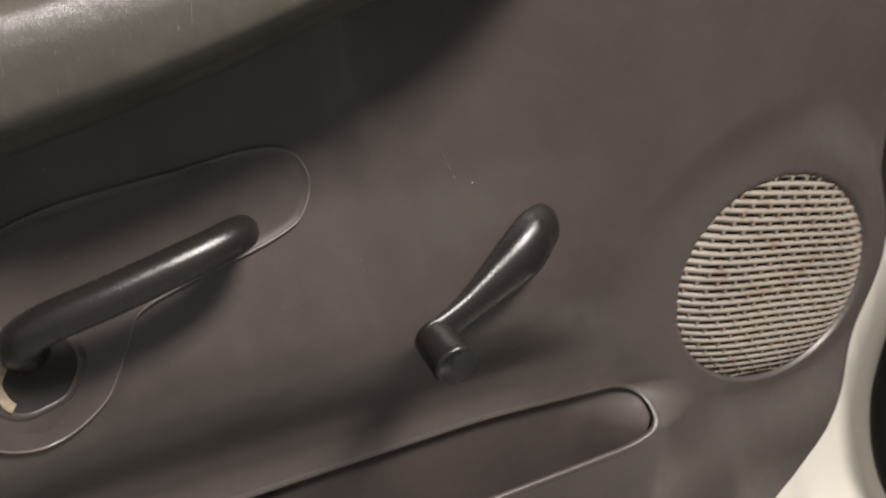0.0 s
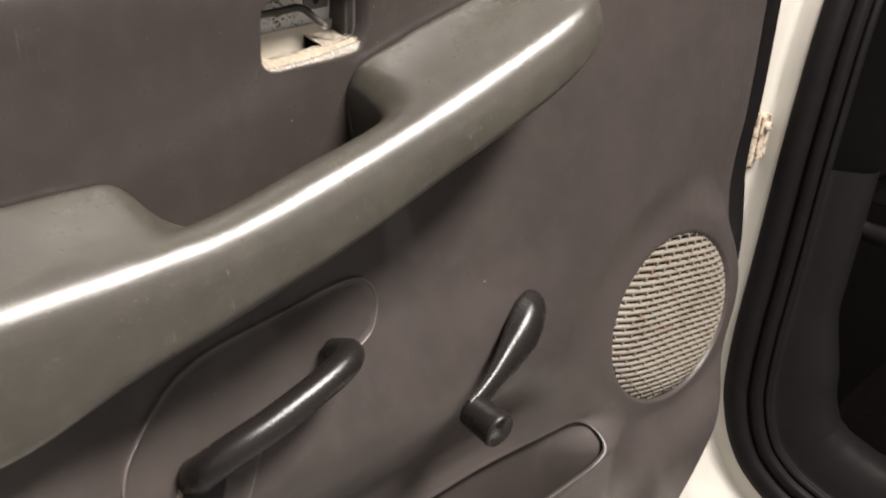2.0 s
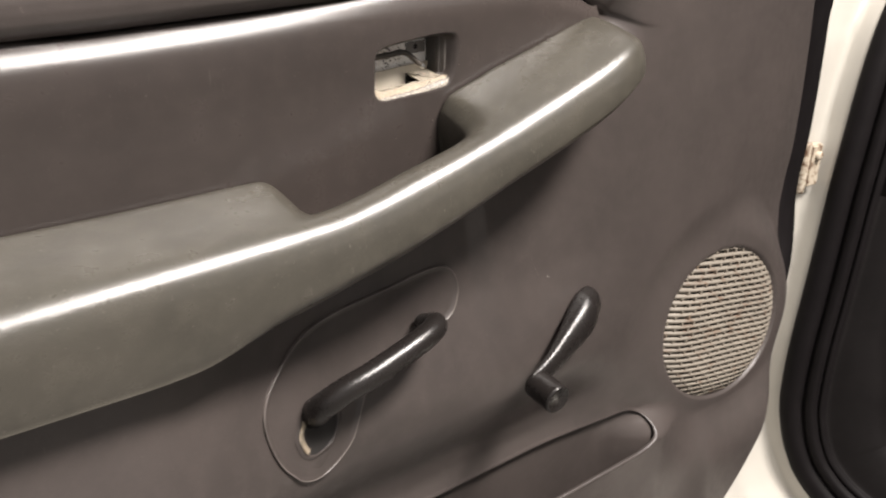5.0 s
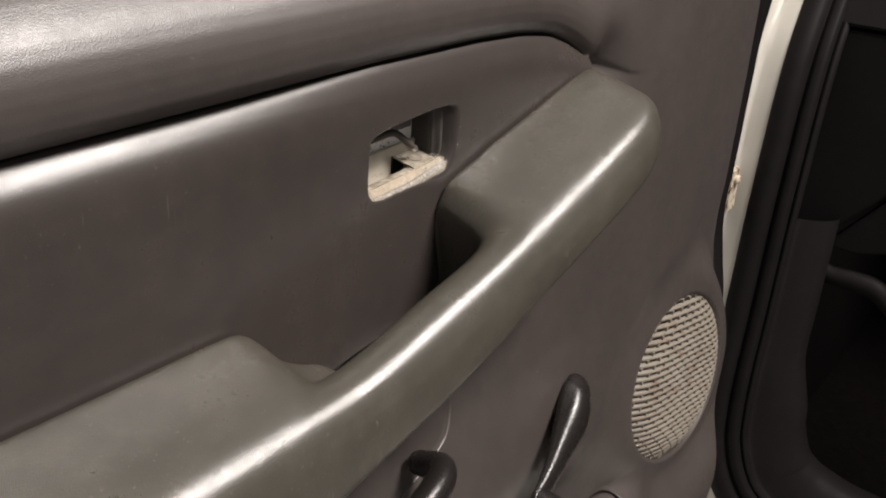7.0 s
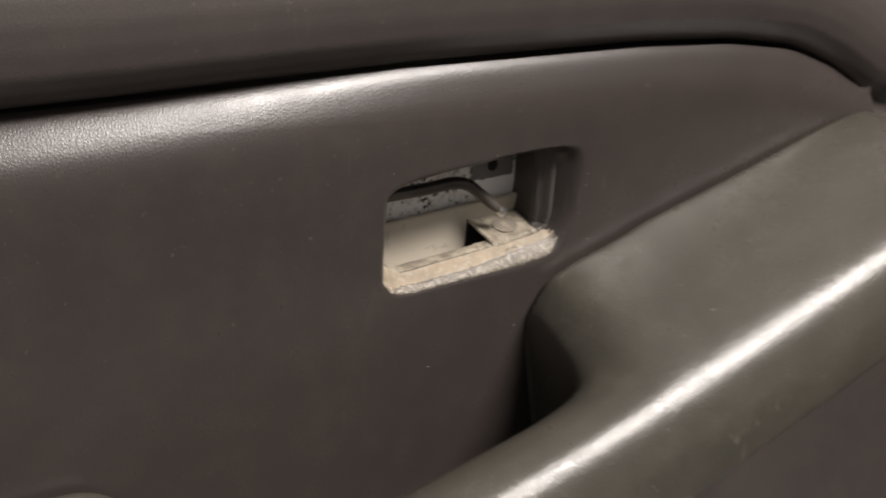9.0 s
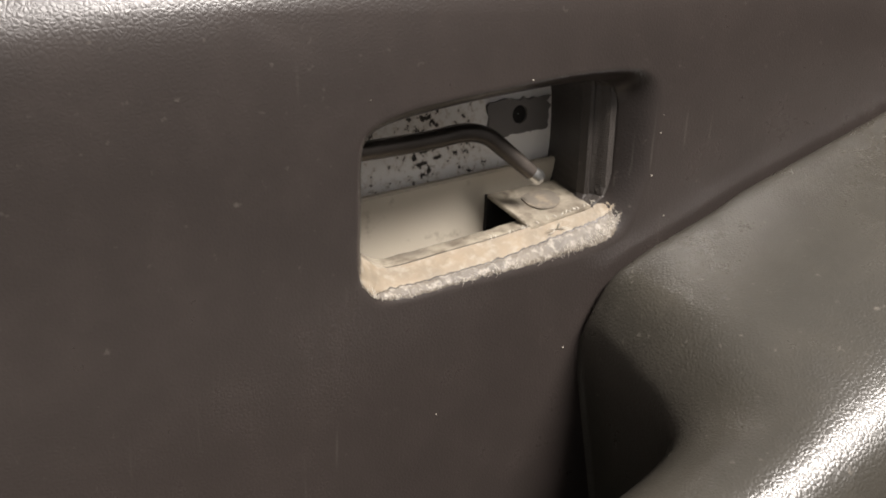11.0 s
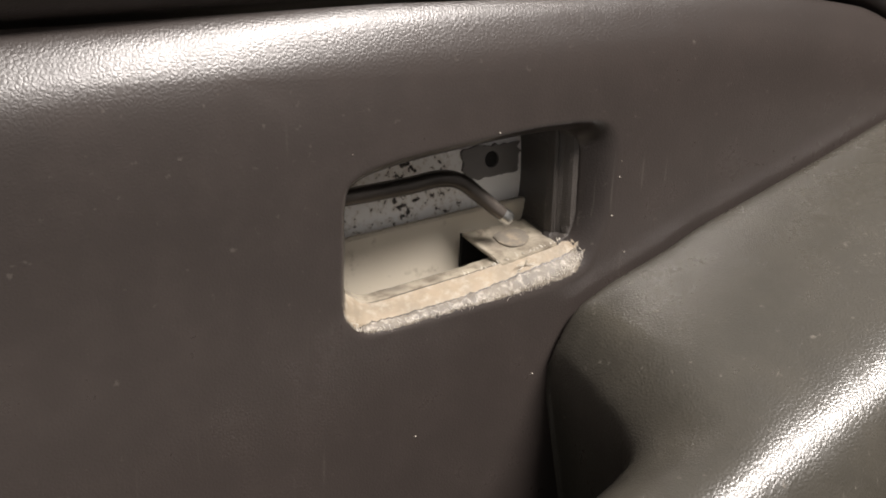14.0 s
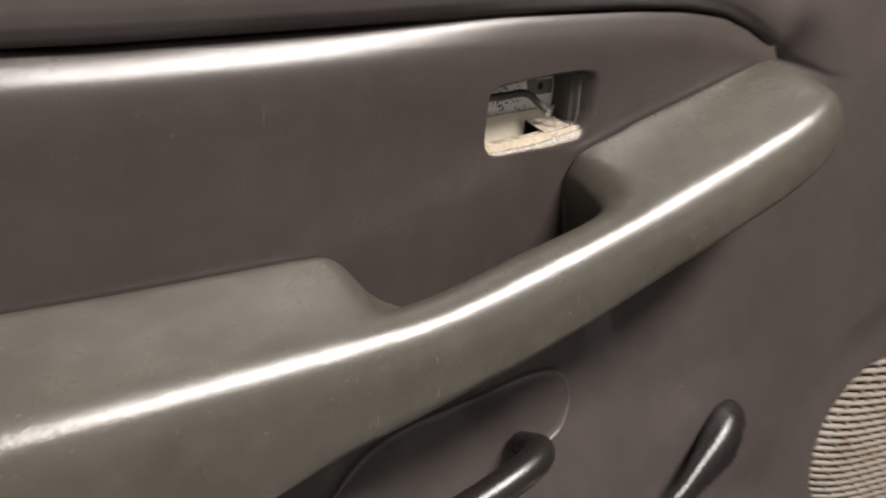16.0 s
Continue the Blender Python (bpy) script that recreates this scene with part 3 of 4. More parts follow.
def build_bezel():
    loop = np.array(closed_spline(BEZEL, 8))
    c = np.array([-0.02, -0.195])
    nxt, prv = np.roll(loop, -1, axis=0), np.roll(loop, 1, axis=0)
    tang = nxt - prv
    nor = np.stack([tang[:, 1], -tang[:, 0]], 1)
    nor /= np.linalg.norm(nor, axis=1)[:, None]
    if np.mean(np.sum(nor * (loop - c), axis=1)) < 0:
        nor = -nor
    base = lambda p: -relief(p[:, 0], p[:, 1])
    rows = []
    for off, dy in ((0.0008, 0.002), (0.0006, -0.0010), (0.0002, -0.0018), (-0.0008, -0.0015), (-0.0022, -0.0008), (-0.005, -0.0006)):
        p = loop + nor * off
        rows.append([(x, y + dy, z) for (x, z), y in zip(p, base(p))])
    v, f = sheet(rows, closed=True)
    nv = len(rows[0])
    last = len(v) - nv
    bm = bmesh.new()
    bv = [bm.verts.new(p) for p in v]
    for q in f:
        bm.faces.new([bv[i] for i in q])
    bm.faces.new(bv[last:])
    # pale strip paints the highlight that the plate's bevelled edge catches
    rim = []
    for off, dy in ((0.0013, 0.0005), (0.0011, -0.0016), (0.0006, -0.0025), (0.0, -0.0024), (-0.0004, -0.0012)):
        p = loop + nor * off
        rim.append([(x, y + dy, z) for (x, z), y in zip(p, base(p))])
    v2, f2 = sheet(rim, closed=True)
    plate = part("handle_bezel", bm, M_PANEL, door, "flush plate round the pull handle")
    link_mesh("bezel_rim", v2, f2, M_RIM, plate, "fine pale rim painted for the highlight on the plate's edge")
    return plate


build_bezel()

# pull handle: a bent bar, its lower foot sitting in a torn hole
pull = empty("pull_handle", "", "")
pull.parent = door
tube_mesh("grip", [(0.0400, -0.010, -0.1885), (0.0395, -0.016, -0.1865), (0.0345, -0.0330, -0.1795), (0.014, -0.0430, -0.1810), (-0.030, -0.0460, -0.1925), (-0.058, -0.0430, -0.2015),
                   (-0.0700, -0.036, -0.2115), (-0.0700, -0.020, -0.2265), (-0.0650, 0.010, -0.2430)],
          [0.0080, 0.0086, 0.0094, 0.0097, 0.0098, 0.0098, 0.0100, 0.0112, 0.0125], M_BLACK, pull, "smooth dark plastic grab bar", seg=24, n=8)


def build_socket():
    """The torn hole in the plate where the bar's foot sits."""
    cx, cz, ra, rb = -0.0665, -0.2405, 0.0190, 0.0175
    for name, mat, label, a0, a1, prof in (("torn_edge", M_FOAM, "torn pale foam edge beside the handle's foot", 125, 225, ((1.08, -0.0002), (1.03, 0.0026), (0.94, 0.0024), (0.80, 0.0014))),
                                           ("socket_lip", M_PANEL, "soft rim of the handle's socket", 0, 360, ((1.25, -0.0002), (1.12, 0.0016), (1.02, 0.0014), (0.98, -0.001))),
                                           ("foot_socket", M_HOLLOW, "black socket of the handle's foot", 0, 360, ((1.03, 0.0011), (0.5, 0.0011), (0.01, 0.0011)))):
        rows_ = []
        for s_, proud in prof:
            row = []
            for a in np.linspace(radians(a0), radians(a1), 49):
                w = 1 + 0.05 * noise.noise(Vector((math.cos(a) * 2, math.sin(a) * 2, 0.5)))
                x, z = cx + ra * s_ * w * math.cos(a), cz + rb * s_ * w * math.sin(a)
                row.append((x, -float(relief(x, z)) - 0.0006 - proud, z))
            rows_.append(row)
        v_, f_ = sheet(rows_)
        link_mesh(name, v_, f_, mat, pull, label)


build_socket()

# window crank
crank = empty("window_crank", "", "")
crank.parent = door


def build_crank_arm():
    path = spline([(0.2365, -0.0165, -0.2220, 0.0165, 0.0130), (0.230, -0.0190, -0.2255, 0.0185, 0.0150), (0.217, -0.0240, -0.2325, 0.0185, 0.0145), (0.196, -0.0300, -0.2430, 0.0150, 0.0105),
                   (0.173, -0.0360, -0.2535, 0.0112, 0.0070), (0.156, -0.0395, -0.2615, 0.0112, 0.0055), (0.147, -0.0410, -0.2660, 0.0130, 0.0050)], 7)
    d = np.array([-0.90, -0.28, -0.36])
    d /= np.linalg.norm(d)
    across = np.cross(d, (0, 1, 0))
    across /= np.linalg.norm(across)
    rows = []
    seg = 28
    for q in path:
        rows.append([q[:3] + q[3] * math.cos(a) * across + q[4] * math.sin(a) * np.array((0, 1, 0)) for a in np.linspace(0, 2 * math.pi, seg, endpoint=False)])
    for end in (0, -1):
        c = sum(rows[end]) / seg
        axis = -d if end == 0 else d
        r = path[end][3]
        extra = [[c + (v_ - c) * math.sqrt(1 - k * k) + axis * r * k * 0.95 for v_ in rows[end]] for k in (0.3, 0.55, 0.75, 0.9, 0.98, 0.9999)]
        rows = extra[::-1] + rows if end == 0 else rows + extra
    v_, f_ = sheet(rows, closed=True)
    return link_mesh("crank_arm", v_, f_, M_BLACK, crank, "glossy dark teardrop crank arm")


build_crank_arm()


def lathe(name, origin, axis, profile, mat, parent, label="", seg=40):
    ax = Vector(axis).normalized()
    q = ax.to_track_quat("Z", "Y").to_matrix()
    rows_ = []
    for r, h in profile:
        rows_.append([Vector(origin) + q @ Vector((max(r, 1e-5) * math.cos(a), max(r, 1e-5) * math.sin(a), h)) for a in np.linspace(0, 2 * math.pi, seg, endpoint=False)])
    v_, f_ = sheet(rows_, closed=True)
    return link_mesh(name, v_, f_, mat, parent, label)


lathe("hub", (0.232, 0.004, -0.228), (0, -1, 0), [(0.0125, 0), (0.0125, 0.008), (0.0115, 0.011), (0.0105, 0.02), (0.001, 0.021)], M_BLACK, crank)
lathe("knob", (0.1470, -0.0385, -0.2665), (-0.04, -1, -0.12), [(0.0001, 0), (0.0125, 0), (0.0130, 0.002), (0.0133, 0.010), (0.0137, 0.024), (0.0137, 0.0285), (0.0131, 0.0300), (0.0119, 0.0308), (0.0115, 0.0303), (0.0001, 0.0298)],
      M_BLACK, crank, "round turning knob of the crank")

# a moulded boss at the pocket's mouth, and a scuff on the panel
lathe("pocket_boss", (0.053, -0.004, -0.409), (0, -1, 0.45), [(0.0165, 0), (0.0160, 0.006), (0.0135, 0.0105), (0.0085, 0.0130), (0.0001, 0.0138)], M_PANEL, door, "small moulded boss in the pocket", 32)
for k in range(3):
    x, z = 0.1676 + 0.0042 * k, -0.1651 - 0.0072 * k
    y0 = -float(relief(x, z))
    tube_mesh("scuff", [(x, y0, z), (x + 0.0018, y0 - 0.0002, z - 0.0030), (x + 0.0038, y0, z - 0.0064)], [0.0001, 0.00035, 0.0001], M_RIM, door, "pale scuff on the panel", seg=6, n=3)

# loudspeaker grille
grille = empty("speaker_grille", "", "")
grille.parent = door


def spk_xy(u, v_):
    c, s = math.cos(SPK[4]), math.sin(SPK[4])
    return SPK[0] + u * c - v_ * s, SPK[1] + u * s + v_ * c


def dome(rr):
    """How far the grille stands out at the normalised radius."""
    return -0.0050 + 0.0150 * (1 - rr ** 5)


def build_grille():
    a, b = SPK[2] * 0.985, SPK[3] * 0.985
    back = [[(lambda p: (p[0], 0.0075 - float(relief(p[0], p[1], True, False)), p[1]))(spk_xy(a * s * math.cos(t), b * s * math.sin(t))) for t in np.linspace(0, 2 * math.pi, 64, endpoint=False)] for s in (1.0, 0.6, 0.01)]
    v_, f_ = sheet(back, closed=True)
    link_mesh("grille_cloth", v_, f_, M_HOLLOW, grille, "black cloth behind the slats")
    count = 27
    pitch = 2 * b / count
    for i in range(count):
        w0 = -b + pitch * (i + 0.5)
        half = a * math.sqrt(max(0.02, 1 - (w0 / b) ** 2))
        rows_ = []
        for t in np.concatenate([np.linspace(-1, -0.8, 9, endpoint=False), np.linspace(-0.8, 0.8, 25, endpoint=False), np.linspace(0.8, 1, 9)]):
            u = half * t
            rr = min(1.0, math.hypot(u / a, w0 / b))
            x, z = spk_xy(u, w0 + 0.0030 * (1 - t * t))
            y = -float(relief(x, z, True, False)) - dome(rr) - 0.0005
            hz, dy = pitch * (0.315 + 0.09 * float(smooth01((abs(t) - 0.80) / 0.08))), 0.0026
            j = 0.0003 * noise.noise(Vector((u * 60, i * 3.1, 0)))
            rows_.append([(x, y + j + dy * 1.8, z + hz), (x, y + j + dy * 0.2, z + hz * 0.8), (x, y + j - dy * 0.3, z + hz * 0.1), (x, y + j + dy * 0.2, z - hz * 0.8), (x, y + j + dy * 1.8, z - hz)])
        v_, f_ = sheet(rows_)
        link_mesh("slat", v_, f_, M_GRILLE, grille)
    verts, faces = [], []
    for i in range(count - 1):
        w0 = -b + pitch * (i + 1)
        half = a * 0.97 * math.sqrt(max(0.02, 1 - (w0 / b) ** 2))
        step = 0.0185
        u = -0.15 + (i % 2) * step * 0.5
        while u < 0.15:
            if abs(u) < half:
                rr = math.hypot(u / a, w0 / b)
                x, z = spk_xy(u, w0 + 0.0030 * (1 - (u / max(half, 1e-4)) ** 2))
                y = -float(relief(x, z, True, False)) - dome(min(rr, 1)) - 0.0001
                n0 = len(verts)
                hw, hh = 0.0017, pitch * 0.42
                for yy in (y, y + 0.004):
                    verts += [(x - hw, yy, z - hh), (x + hw, yy, z - hh), (x + hw, yy, z + hh), (x - hw, yy, z + hh)]
                faces += [tuple(n0 + k for k in q) for q in ((0, 1, 2, 3), (4, 7, 6, 5), (0, 4, 5, 1), (1, 5, 6, 2), (2, 6, 7, 3), (3, 7, 4, 0))]
            u += step
    ob = link_mesh("grille_ribs", verts, faces, M_GRILLE, grille, "short staggered ribs between the slats", smooth=False)
    ob["kind"] = "stuff"


build_grille()

# ---- behind the handle opening ----
def box(name, x0, x1, y0, y1, z0, z1, mat, parent, label="", bevel=0.0006, skew=None):
    bm = bmesh.new()
    bmesh.ops.create_cube(bm, size=1)
    for v_ in bm.verts:
        v_.co = Vector((x0 + (v_.co.x + 0.5) * (x1 - x0), y0 + (v_.co.y + 0.5) * (y1 - y0), z0 + (v_.co.z + 0.5) * (z1 - z0)))
        if skew:
            v_.co = skew(v_.co)
    if bevel:
        bmesh.ops.bevel(bm, geom=list(bm.edges), offset=bevel, segments=2, affect="EDGES")
    return part(name, bm, mat, parent, label, smooth=False)


box("inner_metal", -0.06, 0.10, 0.0290, 0.0330, 0.004, 0.10, M_METAL, door, "white painted door metal with dark rust spots")


def tilted(co):
    return Vector((co.x, co.y, co.z + 0.10 * (co.x - 0.0147) * (co.z > -0.03)))


box("backing_board", -0.06, 0.10, 0.0250, 0.0275, -0.06, 0.0090, M_CREAM, door, "stained cream board inside the door", 0.0004, tilted)


def build_bracket():
    """A grey plate with ragged paint edges and a round bolt hole."""
    n_ = 72
    outer, inner_ = [], []
    for k in range(n_):
        a = 2 * math.pi * k / n_
        c_, s_ = math.cos(a), math.sin(a)
        q = 1 / max(abs(c_) / 0.0092, abs(s_) / 0.0043)
        q *= 1 + 0.16 * noise.noise(Vector((c_ * 5, s_ * 5, 1.7))) + 0.10 * noise.noise(Vector((c_ * 13, s_ * 13, 4.1)))
        outer.append((0.0568 + q * c_, 0.0247 + q * s_ + 0.06 * q * c_))
        inner_.append((0.0568 + 0.0023 * c_, 0.0252 + 0.0023 * s_))
    rows_ = [[(x, 0.0290, z) for x, z in outer], [(x, 0.0280, z) for x, z in outer], [(x, 0.0280, z) for x, z in inner_], [(x, 0.0289, z) for x, z in inner_]]
    v_, f_ = sheet(rows_, closed=True)
    link_mesh("bolt_bracket", v_, f_, M_GREY, door, "grey bracket with ragged paint and a round bolt hole", smooth=False)
    rows_ = [[(0.0568 + r * math.cos(a), 0.0287, 0.0252 + r * math.sin(a)) for a in np.linspace(0, 2 * math.pi, 24, endpoint=False)] for r in (0.0023, 0.0001)]
    v_, f_ = sheet(rows_, closed=True)
    link_mesh("bolt_hole", v_, f_, M_HOLLOW, door)


build_bracket()


def prism(name, low, thick, mat, parent, label="", bevel=0.0004):
    bm = bmesh.new()
    top = [bm.verts.new(p) for p in low]
    bot = [bm.verts.new((x + thick[0], y + thick[1], z + thick[2])) for x, y, z in low]
    bm.faces.new(top)
    bm.faces.new(bot[::-1])
    for i in range(len(low)):
        k = (i + 1) % len(low)
        bm.faces.new((top[i], bot[i], bot[k], top[k]))
    bmesh.ops.recalc_face_normals(bm, faces=bm.faces)
    if bevel:
        bmesh.ops.bevel(bm, geom=list(bm.edges), offset=bevel, segments=2, affect="EDGES")
    return part(name, bm, mat, parent, label, smooth=False)


prism("mounting_tab", [(0.0462, 0.0064, 0.0027), (0.0636, 0.0064, 0.0062), (0.0650, 0.0232, 0.0088), (0.0447, 0.0232, 0.0071)], (0, 0.0002, -0.0010), M_TAB, door, "worn cream tab below the opening", 0.0002)


def on_tab(u, w):
    a, b_, c_, d = (Vector(q) for q in ((0.0462, 0.0064, 0.0027), (0.0636, 0.0064, 0.0062), (0.0650, 0.0232, 0.0088), (0.0447, 0.0232, 0.0071)))
    return tuple((a * (1 - u) + b_ * u) * (1 - w) + (d * (1 - u) + c_ * u) * w + Vector((0, 0, 0.00012)))


prism("rubbed_patch", [on_tab(0.54 + (0.25 + 0.05 * noise.noise(Vector((math.cos(a) * 1.5, math.sin(a) * 1.5, 3)))) * math.cos(a), 0.55 + (0.27 + 0.06 * noise.noise(Vector((math.cos(a) * 1.5, math.sin(a) * 1.5, 7)))) * math.sin(a))
                       for a in np.linspace(0, 2 * math.pi, 28, endpoint=False)], (0, 0, -0.0003), M_SMUDGE, door, "dark grey rubbed patch on the tab", 0)
# black wedge set before the board for the shade under the tab's edge
prism("wedge_shade", [(0.0453, 0.0238, 0.0066), (0.0470, 0.0238, 0.0064), (0.0550, 0.0238, 0.0010), (0.0550, 0.0238, -0.0040), (0.0452, 0.0238, -0.0040)], (0, 0.003, 0), M_HOLLOW, door, "black wedge put in for the shade beside the tab", 0)


def build_recess_step():
    """The stepped dark plastic on the hinge side of the opening."""
    rows_ = []
    prof = [(0.0690, 0.0064), (0.0684, 0.0066), (0.0676, 0.0068), (0.0670, 0.0078), (0.0664, 0.0092), (0.0656, 0.0103), (0.0650, 0.0099), (0.0644, 0.0105), (0.0640, 0.0130), (0.0646, 0.0138), (0.0690, 0.0290)]
    rim = sorted((on_roll(u, 1.0) for u in np.linspace(8.0, 13.2, 40)), key=lambda p: p.z)
    for z in np.linspace(-0.004, 0.042, 24):
        w = 0.00015 * noise.noise(Vector((z * 400, 0, 0)))
        x0, y0 = (float(np.interp(z, [p.z for p in rim], [p[c] for p in rim])) for c in (0, 1))
        tuck = [(x0 + 0.0012, y0 + 0.0002, z), (x0 + 0.0001, y0 + 0.0002, z)]
        rows_.append(tuck + [(min(x - 0.01 * (z - 0.02) + w, x0 - 0.0002 * q), y, z) for q, (x, y) in enumerate(prof)])
    v_, f_ = sheet(rows_)
    link_mesh("recess_step", v_, f_, M_STEP, door, "stepped dark plastic side of the opening", smooth=False)


build_recess_step()

rim_in = curve_of([(-0.0022, 0.0060), (0.0023, 0.0038), (0.0046, 0.0008), (0.0095, -0.0019), (0.0245, -0.0003), (0.040, 0.0016), (0.0555, 0.0043), (0.0635, 0.0058), (0.0735, 0.0070)], 0.003)


def build_worn_edge():
    """The lower run of the rolled edge, its vinyl worn through: foam inside, scuffed skin with combed-out fibres outside."""
    foam, skin = [], []
    for u in np.linspace(1.9, 9.0, 280):
        ends = float(smooth01((u - 1.9) / 0.7) * smooth01((9.0 - u) / 1.0))
        wob = noise.noise(Vector((u * 9, 4, 0)))
        rag = abs(noise.noise(Vector((u * 40, 0, 0)))) + 0.4 * noise.noise(Vector((u * 12, 3, 0)))
        right = float(smooth01((u - 5.2) / 2.2))
        left = float(smooth01((4.0 - u) / 0.8))
        mid = 0.54 + 0.07 * wob + 0.20 * right - 0.40 * left
        top = 1.03 - 0.16 * (1 - ends)
        k = [noise.noise(Vector((u * 30, q * 2.1, 5.0))) for q in range(6)]
        fs = np.linspace(mid - 0.05, top, 7)
        foam.append([on_roll(u, f, (0.00016 + 0.00010 * k[q % 6]) * ends * (0.0 if q == 0 else 1.0) - (0.0004 if q == 0 else 0)) for q, f in enumerate(fs)])
        low = 0.10 + 0.16 * rag + 0.30 * (1 - ends) + 0.04 * left
        fs = np.linspace(min(low, mid), mid + 0.06, 6)
        skin.append([on_roll(u, f, (0.00014 + 0.00008 * k[q % 6]) * ends * (0.0 if q in (0, 5) else 1.0) - (0.0004 if q in (0, 5) else 0)) for q, f in enumerate(fs)])
    v_, f_ = sheet(foam)
    link_mesh("worn_edge", v_, f_, M_FOAM, door, "pale backing worn bare along the opening's lower edge")
    v_, f_ = sheet(skin)
    link_mesh("frayed_skin", v_, f_, M_FRAY, door, "scuffed vinyl skin with pale fibres")
    rnd = random.Random(11)
    verts, faces = [], []

    def strand(a, b, r):
        n0, d = len(verts), (b - a).normalized()
        side = d.cross(Vector((0, -1, 0.3))).normalized()
        up = side.cross(d)
        m_ = (a + b) * 0.5 + up * r * 2.5 * (1 if up.y < 0 else -1)
        for p, w in ((a, 0.6), (m_, 1.0), (b, 0.25)):
            verts.extend(p + (side * math.cos(q) + up * math.sin(q)) * r * w for q in (0.5, 2.6, 4.7))
        for row in (0, 3):
            faces.extend((n0 + row + q, n0 + row + (q + 1) % 3, n0 + row + 3 + (q + 1) % 3, n0 + row + 3 + q) for q in range(3))

    for _ in range(230):
        u = rnd.uniform(2.9, 8.9)
        f0 = rnd.uniform(0.22, 0.40) + 0.25 * float(smooth01((u - 6.5) / 2))
        strand(on_roll(u, f0, 0.00015), on_roll(u + rnd.uniform(-0.03, 0.06), f0 - rnd.uniform(0.05, 0.15), 0.00012), rnd.uniform(0.00003, 0.00006))
    for _ in range(16):  # a tuft that sticks out beside the tab
        q = rnd.uniform(0, math.pi * 2)
        c_ = on_roll(6.75, 0.80, 0.0004)
        strand(c_, c_ + Vector((math.cos(q) * 0.0032, -rnd.uniform(0.0004, 0.0010), math.sin(q) * 0.0020)), 0.00010)
    for _ in range(26):  # crumbs on the inner edge
        u = rnd.uniform(5.6, 8.6)
        c_ = on_roll(u, 1.0, 0.0003)
        strand(c_, c_ + Vector((rnd.uniform(-0.0012, 0.0012), 0.0006, rnd.uniform(0.0004, 0.0012))), 0.00016)
    ob = link_mesh("fuzz", verts, faces, M_FIBRE, door, "pale combed-out fibres of the worn edge")
    ob["kind"] = "stuff"


build_worn_edge()


def build_ledge():
    """Dirty cream floor of the opening, between the worn edge and the board."""
    rows_ = []
    for x in np.linspace(0.0032, 0.0650, 60):
        z = float(rim_in(x)) - 0.0008 + 0.0002 * noise.noise(Vector((x * 300, 2, 0)))
        rows_.append([(x, 0.0074, z - 0.004), (x, 0.0078, z + 0.0003), (x, 0.0084, z + 0.0006), (x, 0.0130, z + 0.0009), (x, 0.0136, z + 0.0004), (x, 0.0138, z - 0.004)])
    v_, f_ = sheet(rows_)
    link_mesh("opening_ledge", v_, f_, M_TAB, door, "dirty cream ledge below the opening")


build_ledge()
rod = empty("latch_rod", "grey-brown bent latch rod poking into the handle opening", "rod")
tube_mesh("rod_shaft", [(-0.045, 0.0200, 0.0195), (0.0, 0.0190, 0.0208), (0.0236, 0.0180, 0.0225), (0.0330, 0.0170, 0.0239), (0.0388, 0.0158, 0.0230), (0.0438, 0.0144, 0.0192), (0.0478, 0.0130, 0.0158), (0.0506, 0.0122, 0.0135)],
          [0.0022, 0.0022, 0.0022, 0.0022, 0.0021, 0.0020, 0.0019, 0.0017], M_ROD, rod, "grey-brown bent rod", seg=16, n=6)
lathe("rod_tip", (0.0504, 0.0123, 0.0137), (0.75, -0.18, -0.60), [(0.0018, -0.0008), (0.00195, 0.0013), (0.0016, 0.0021), (0.0001, 0.0023)], M_STEEL, rod, "bright worn metal tip", seg=16)

# pale flecks stuck to the vinyl beside the opening
for x, z, r in ((0.0526, -0.0261, 0.0006), (0.0772, 0.0238, 0.0005), (0.0758, 0.0136, 0.0005), (0.0775, 0.0280, 0.0003), (0.0179, -0.0351, 0.0004), (0.0013, 0.0350, 0.0003), (0.0812, 0.0031, 0.0004), (0.0389, 0.0374, 0.0005)):
    y0 = float(insert_y(x, z))
    r *= 0.36
    lathe("paint_fleck", (x, y0 + 0.0002, z), (0.1, -1, 0.2), [(r * 1.2, 0), (r, 0.0003), (r * 0.5, 0.0005), (0.00001, 0.0005)], M_FIBRE, insert, "", 7)

# ---- body of the truck round the hinge ----
body = empty("truck_body", "cream painted truck body round the door opening", "truck body", "structure")


def opening_path():
    """The door opening's edge down the leaning pillar, round the bottom corner and back along the sill: x, y, z and the way outward in its plane, oy, oz."""
    line = spline([(1.225, 0.064, 0.60), (1.075, 0.064, 0.30), (0.985, 0.064, 0.14), (0.945, 0.064, 0.06), (0.910, 0.064, -0.01), (0.8898, 0.064, -0.08), (0.8757, 0.064, -0.16), (0.864, 0.064, -0.24), (0.8563, 0.064, -0.32),
                   (0.8480, 0.064, -0.40), (0.8380, 0.064, -0.48), (0.8330, 0.062, -0.55), (0.8310, 0.056, -0.60), (0.8310, 0.036, -0.658), (0.834, 0.004, -0.704), (0.842, -0.055, -0.745), (0.855, -0.16, -0.775), (0.875, -0.40, -0.790), (0.92, -0.90, -0.795), (0.98, -1.55, -0.80)], 8)
    pts = []
    for i, p in enumerate(line):
        d = line[min(i + 1, len(line) - 1)] - line[max(i - 1, 0)]
        size = math.hypot(d[1], d[2])
        pts.append((p[0], p[1], p[2], -d[2] / size, d[1] / size))
    return pts


